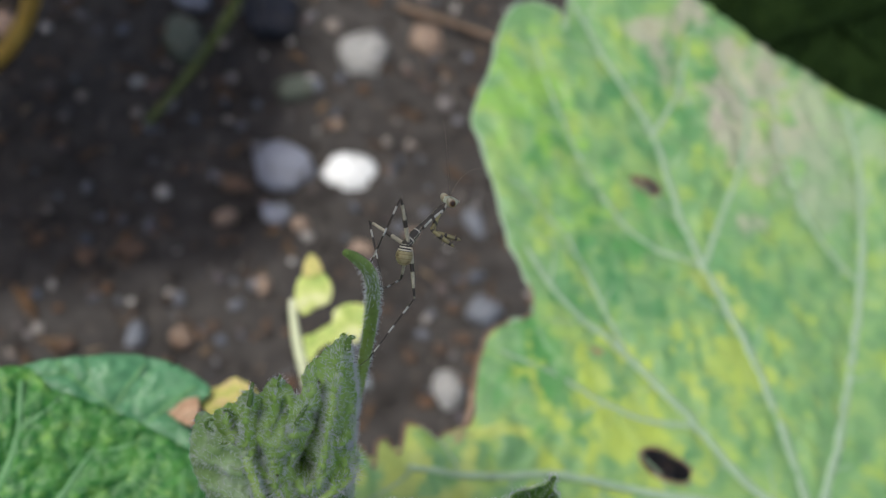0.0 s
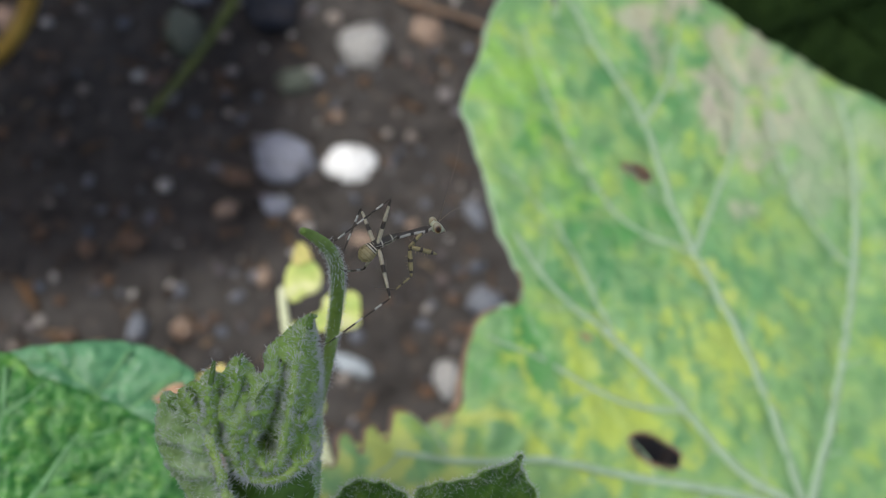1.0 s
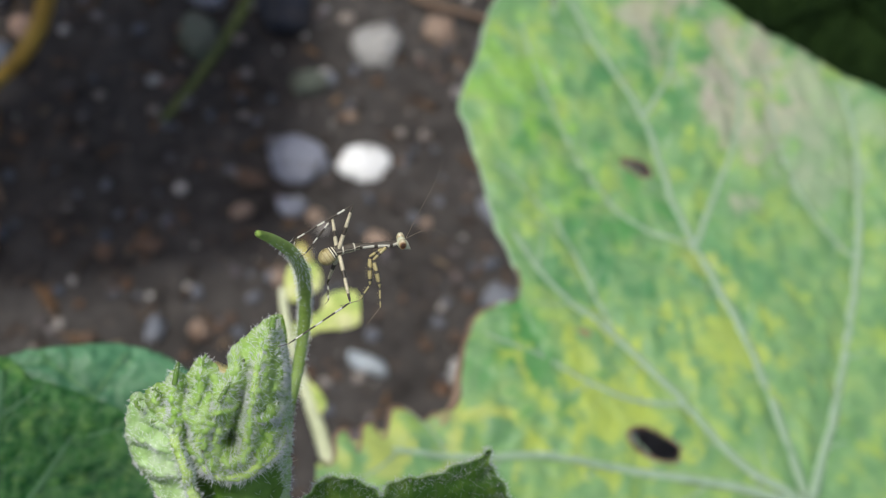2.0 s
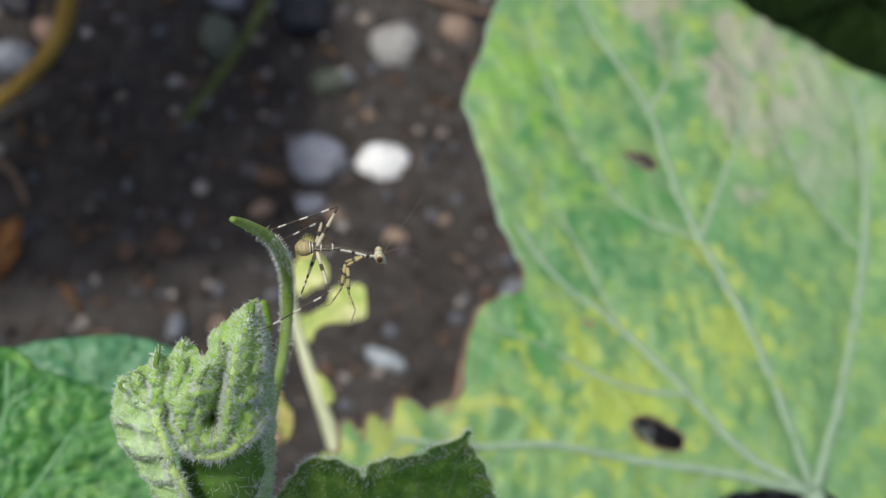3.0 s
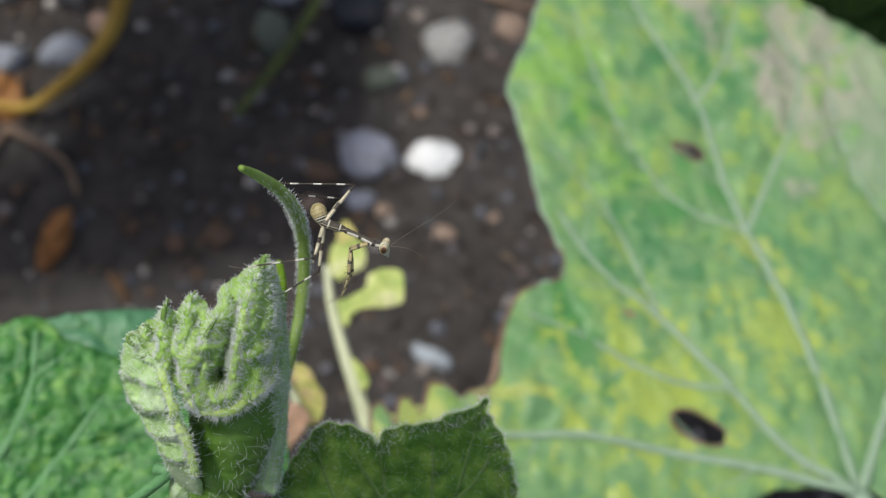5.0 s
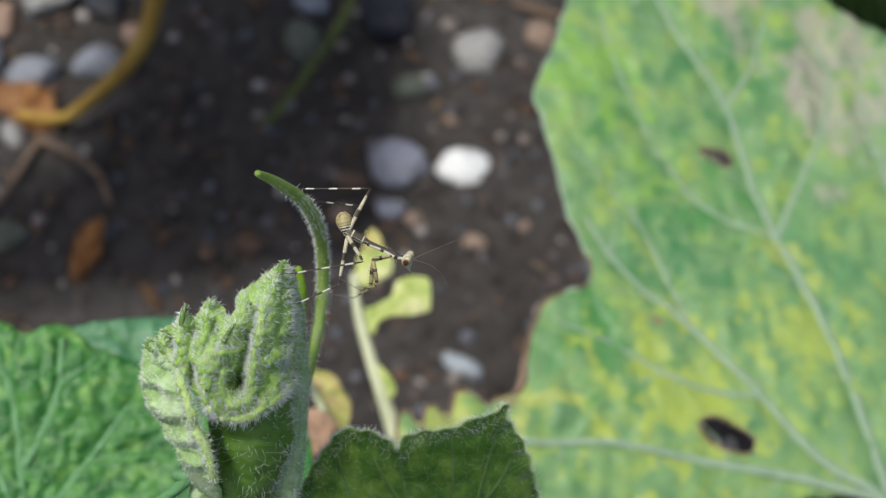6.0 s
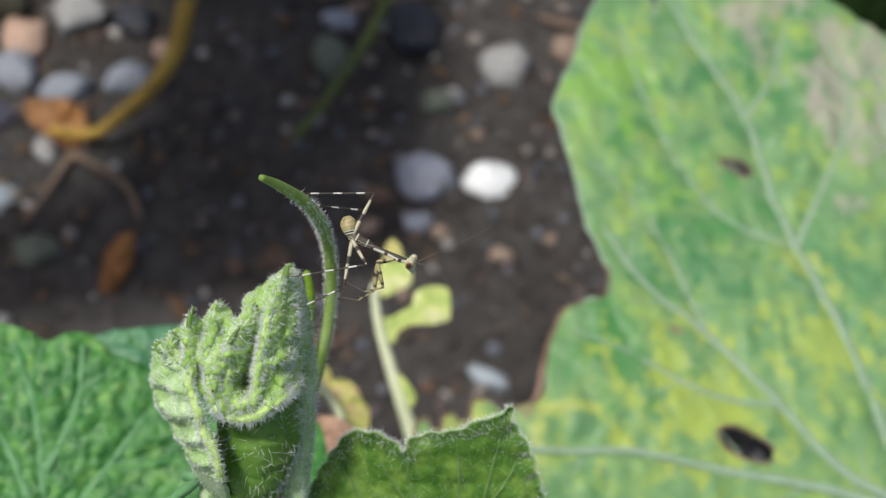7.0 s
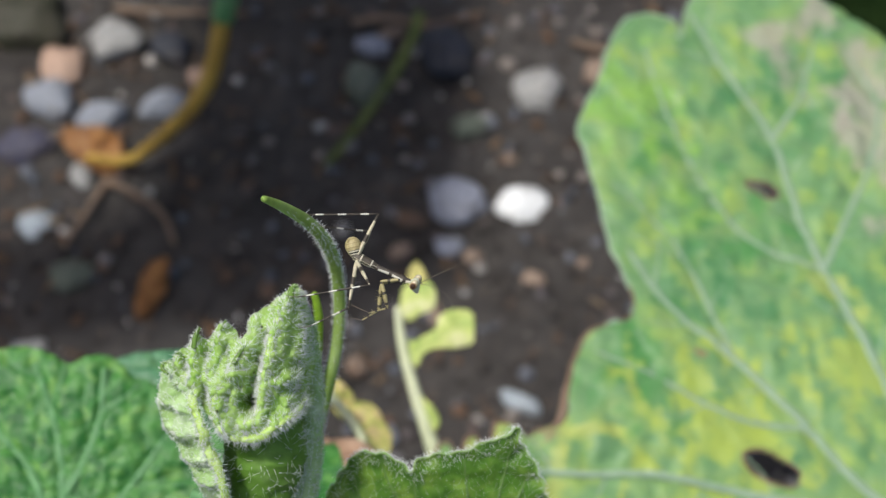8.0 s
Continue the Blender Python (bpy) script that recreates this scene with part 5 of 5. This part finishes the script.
def motions():
    """The nymph rocks forward and down on its planted feet; places in mm on the shoot, angles in degrees."""
    # seconds, hind end of the thorax, lean of thorax, pronotum, head and abdomen
    body = [
        (0, 13.4, 31.2, 47, 41, 44, 263),
        (0.5, 14.0, 29.5, 37, 36, 33, 248),
        (1, 14.5, 28.3, 22, 14, 22, 226),
        (1.5, 14.5, 28.1, 16, 13, 13, 222),
        (3, 14.8, 26.2, -3, -12, -1, 183),
        (3.5, 14.0, 25.0, -8, -11, -4, 157),
        (4, 14.0, 23.5, -22, -21, -15, 138),
        (5.5, 14.0, 23.4, -18, -24, -26, 103),
        (6, 14.9, 22.9, -28, -23, -33, 103),
        (8, 14.9, 22.9, -28, -23, -33, 103),
    ]
    # seconds, knees of the two hind legs
    hind = [
        (0, 12.1, 37.9, 8.8, 34.4),
        (0.5, 13.7, 37.0, 10.1, 33.7),
        (1, 16.4, 35.0, 13.1, 33.4),
        (1.5, 16.4, 34.8, 13.7, 33.0),
        (3, 18.3, 32.2, 16.3, 29.9),
        (3.5, 18.8, 30.3, 16.6, 28.3),
        (4, 19.3, 28.8, 16.5, 26.6),
        (5.5, 18.8, 29.5, 16.9, 26.8),
        (6, 18.5, 29.3, 16.9, 26.5),
        (8, 18.5, 29.3, 16.9, 26.5),
    ]
    # seconds, knee and foot of the near middle leg
    mid_near = [
        (0, 14.9, 23.0, 7.5, 13.9),
        (0.5, 15.8, 22.3, 7.3, 13.0),
        (1, 16.5, 21.2, 7.5, 14.6),
        (1.5, 16.6, 20.7, 7.2, 14.2),
        (3, 16.8, 19.9, 7.3, 14.7),
        (3.5, 16.8, 19.2, 7.4, 14.5),
        (4, 17.1, 18.3, 7.3, 14.8),
        (5.5, 11.5, 18.5, 0.8, 17.7),
        (6, 17.4, 18.8, 5.1, 16.7),
        (8, 17.4, 18.8, 5.1, 16.7),
    ]
    # seconds, knee and foot of the far middle leg
    mid_far = [
        (0, 13.9, 26.1, 10.8, 25.3),
        (0.5, 13.2, 25.2, 10.9, 24.8),
        (1, 14.0, 24.5, 10.6, 24.6),
        (1.5, 13.9, 23.1, 13.4, 21.6),
        (3, 13.9, 21.1, 12.6, 18.6),
        (3.5, 13.0, 18.0, 9.0, 14.4),
        (4, 13.8, 17.7, 8.9, 13.6),
        (5.5, 13.6, 15.4, 8.3, 12.9),
        (6, 13.9, 15.2, 8.1, 12.5),
        (8, 13.9, 15.2, 8.1, 12.5),
    ]
    # seconds, lean of coxa, femur and tibia of the near and of the far foreleg
    grasp = [
        (0.0, -118, -35, 150, -105, -15, 165), (0.5, -112, -28, 155, -110, -22, 160), (1.0, -132, -14, 168, -125, -85, -140), (1.5, -128, -70, -120, -140, -85, -125),
        (3.0, -150, -88, -70, -160, -100, -125), (3.5, -150, -86, -76, -165, -95, -130), (4.0, -150, -88, -72, -160, -100, -130),
        (5.5, -163, -98, -140, -170, -82, -110), (6.0, -172, -80, -170, -165, -95, -150), (8.0, -174, -76, -165, -168, -96, -150),
    ]
    foot = dict(hind_near=Vector((8.6, 28.9, 0)), hind_far=Vector((10.1, 27.2, 0)))

    def leaned(x, y, z, a, yaw=0):
        return Matrix.Translation(Vector((x, y, z)) * MM) @ Matrix.Rotation(radians(a), 4, "Z") @ Matrix.Rotation(radians(yaw), 4, "Y")

    def along(p, q):
        """The pose of a joint that starts at p and points at q."""
        d = (q - p).normalized()
        s = Vector((0, 0, 1)).cross(d)
        s = s.normalized() if s.length > 1e-6 else Vector((0, 1, 0))
        m = Matrix((d, s, d.cross(s))).transposed().to_4x4()
        m.translation = p * MM
        return m

    def reach(p, q, length, side):
        """q moved in depth so that it lies length away from p."""
        flat = math.hypot(q[0] - p[0], q[1] - p[1])
        return Vector((q[0], q[1], p[2] + side * math.sqrt(max(0.0, length ** 2 - flat ** 2))))

    rows = {o: [] for o in [mantis, pronotum, head, abdomen] + [p for l in list(legs.values()) + list(fore.values()) for p in l]}
    for (t, ex, ey, th, pr, hd, ab), (_, ax, ay, bx, by), (_, cx, cy, dx, dy), (_, gx, gy, hx, hy), (_, *g) in zip(body, hind, mid_near, mid_far, grasp):
        turned = 20 * max(0, 1 - t / 2.5)
        base = leaned(ex, ey, 0, th, turned)
        inv = base.inverted()
        rows[mantis].append((t, SHOOT @ base))
        joint = base @ Vector((3.65 * MM, 0, 0)) / MM
        front = leaned(*joint, pr, turned)
        rows[pronotum].append((t, inv @ front))
        neck = front @ Vector((6.05 * MM, 0, 0)) / MM
        rows[head].append((t, inv @ leaned(*neck, hd) @ Matrix.Rotation(radians(28), 4, "X")))
        rows[abdomen].append((t, inv @ leaned(*(base @ Vector((0.1 * MM, 0, 0)) / MM), ab)))
        local = dict(hind_near=(0.3, -0.1, 0.45), hind_far=(0.3, -0.1, -0.45), mid_near=(0.4, -0.45, 0.4), mid_far=(0.5, -0.4, -0.4))
        for k, (kx, ky), end, side in (("hind_near", (ax, ay), foot["hind_near"], 1), ("hind_far", (bx, by), foot["hind_far"], -1), ("mid_near", (cx, cy), (dx, dy), 1), ("mid_far", (gx, gy), (hx, hy), -1)):
            hip = base @ (Vector(local[k]) * MM) / MM
            knee = reach(hip, (kx, ky), LEG[k][0], side)
            toe = reach(knee, end, LEG[k][1], -side)
            rows[legs[k][0]].append((t, inv @ along(hip, knee)))
            knee = hip + (knee - hip).normalized() * LEG[k][0]
            rows[legs[k][1]].append((t, inv @ along(knee, toe)))
        for k, z, a in (("near", 0.3, g[:3]), ("far", -0.3, g[3:])):
            p = front @ (Vector((3.9, -0.25, z)) * MM) / MM
            for ob, q, l in zip(fore[k], a, (2.9, 4.0, 2.9)):
                m = leaned(*p, q)
                rows[ob].append((t, inv @ m))
                p = m @ Vector((l * MM, 0, 0)) / MM
    for ob, r in rows.items():
        walk(ob, r)

    # both added shading leaves lean aside and let the sun through
    walk(high, [(0, HIGH), (5.6, HIGH), (7, HIGH @ pose(0, 0, 0, 2.5)), (8, HIGH @ pose(0, 0, 0, 11))])
    walk(sway, [(0, SWAY), (1.6, SWAY @ pose(0, 0, 0, 0, -0.6, 0)), (2.8, SWAY @ pose(0, 0, 0, 0, -32, -10)), (4.2, SWAY @ pose(0, 0, 0, 0, -36, -12)), (8, SWAY @ pose(0, 0, 0, 0, -35, -12))])


# an unseen leaf on a long stalk, added to shade the shoot, then leans away
SWAY = pose(-0.19, 0.162, 0.0)
sway = new("unseen_swaying_leaf")
sway.matrix_basis = SWAY
blade("blade", spline([Vector(p) for p in ((64, -70, 0), (72, -108, 0), (108, -132, 0), (148, -112, 0), (156, -70, 0), (138, -40, 0), (100, -29, 0), (72, -38, 0))], 6, True), 1.6, lambda x, y, d: 545 + 1.5 * noise.noise((x * 0.1, y * 0.1, 0)), 0.4, THIN_LEAF, sway)
tube("stalk", [(0, 0, 0), (0.0, -0.005, 0.2), (0.01, -0.02, 0.42), (0.035, -0.04, 0.52), (0.08, -0.066, 0.5445)], [0.005, 0.004, 0.003, 0.0022], VEIN, sway)
tagged(sway, "unseen green leaf on a long swaying stalk, added to shade the shoot", "leaf")
# another unseen one, added to shade the young leaf until towards the end
HIGH = pose(-0.1, -0.22, 0.0)
high = new("unseen_swaying_leaf")
high.matrix_basis = HIGH
blade("blade", spline([Vector(p) for p in ((14, 268, 0), (6, 282, 0), (12, 302, 0), (34, 309, 0), (58, 303, 0), (66, 286, 0), (56, 270, 0), (34, 264, 0))], 6, True), 1.6, lambda x, y, d: 562 + 1.5 * noise.noise((x * 0.1, y * 0.1, 0)), 0.4, YOUNG, high)
tube("stalk", [(0, 0, 0), (0.0, 0.04, 0.25), (0.01, 0.14, 0.48), (0.02, 0.22, 0.545), (0.032, 0.266, 0.561)], [0.005, 0.004, 0.003, 0.0022], VEIN, high)
tagged(high, "small unseen leaf on a long swaying stalk, added to shade the young leaf", "leaf")
motions()
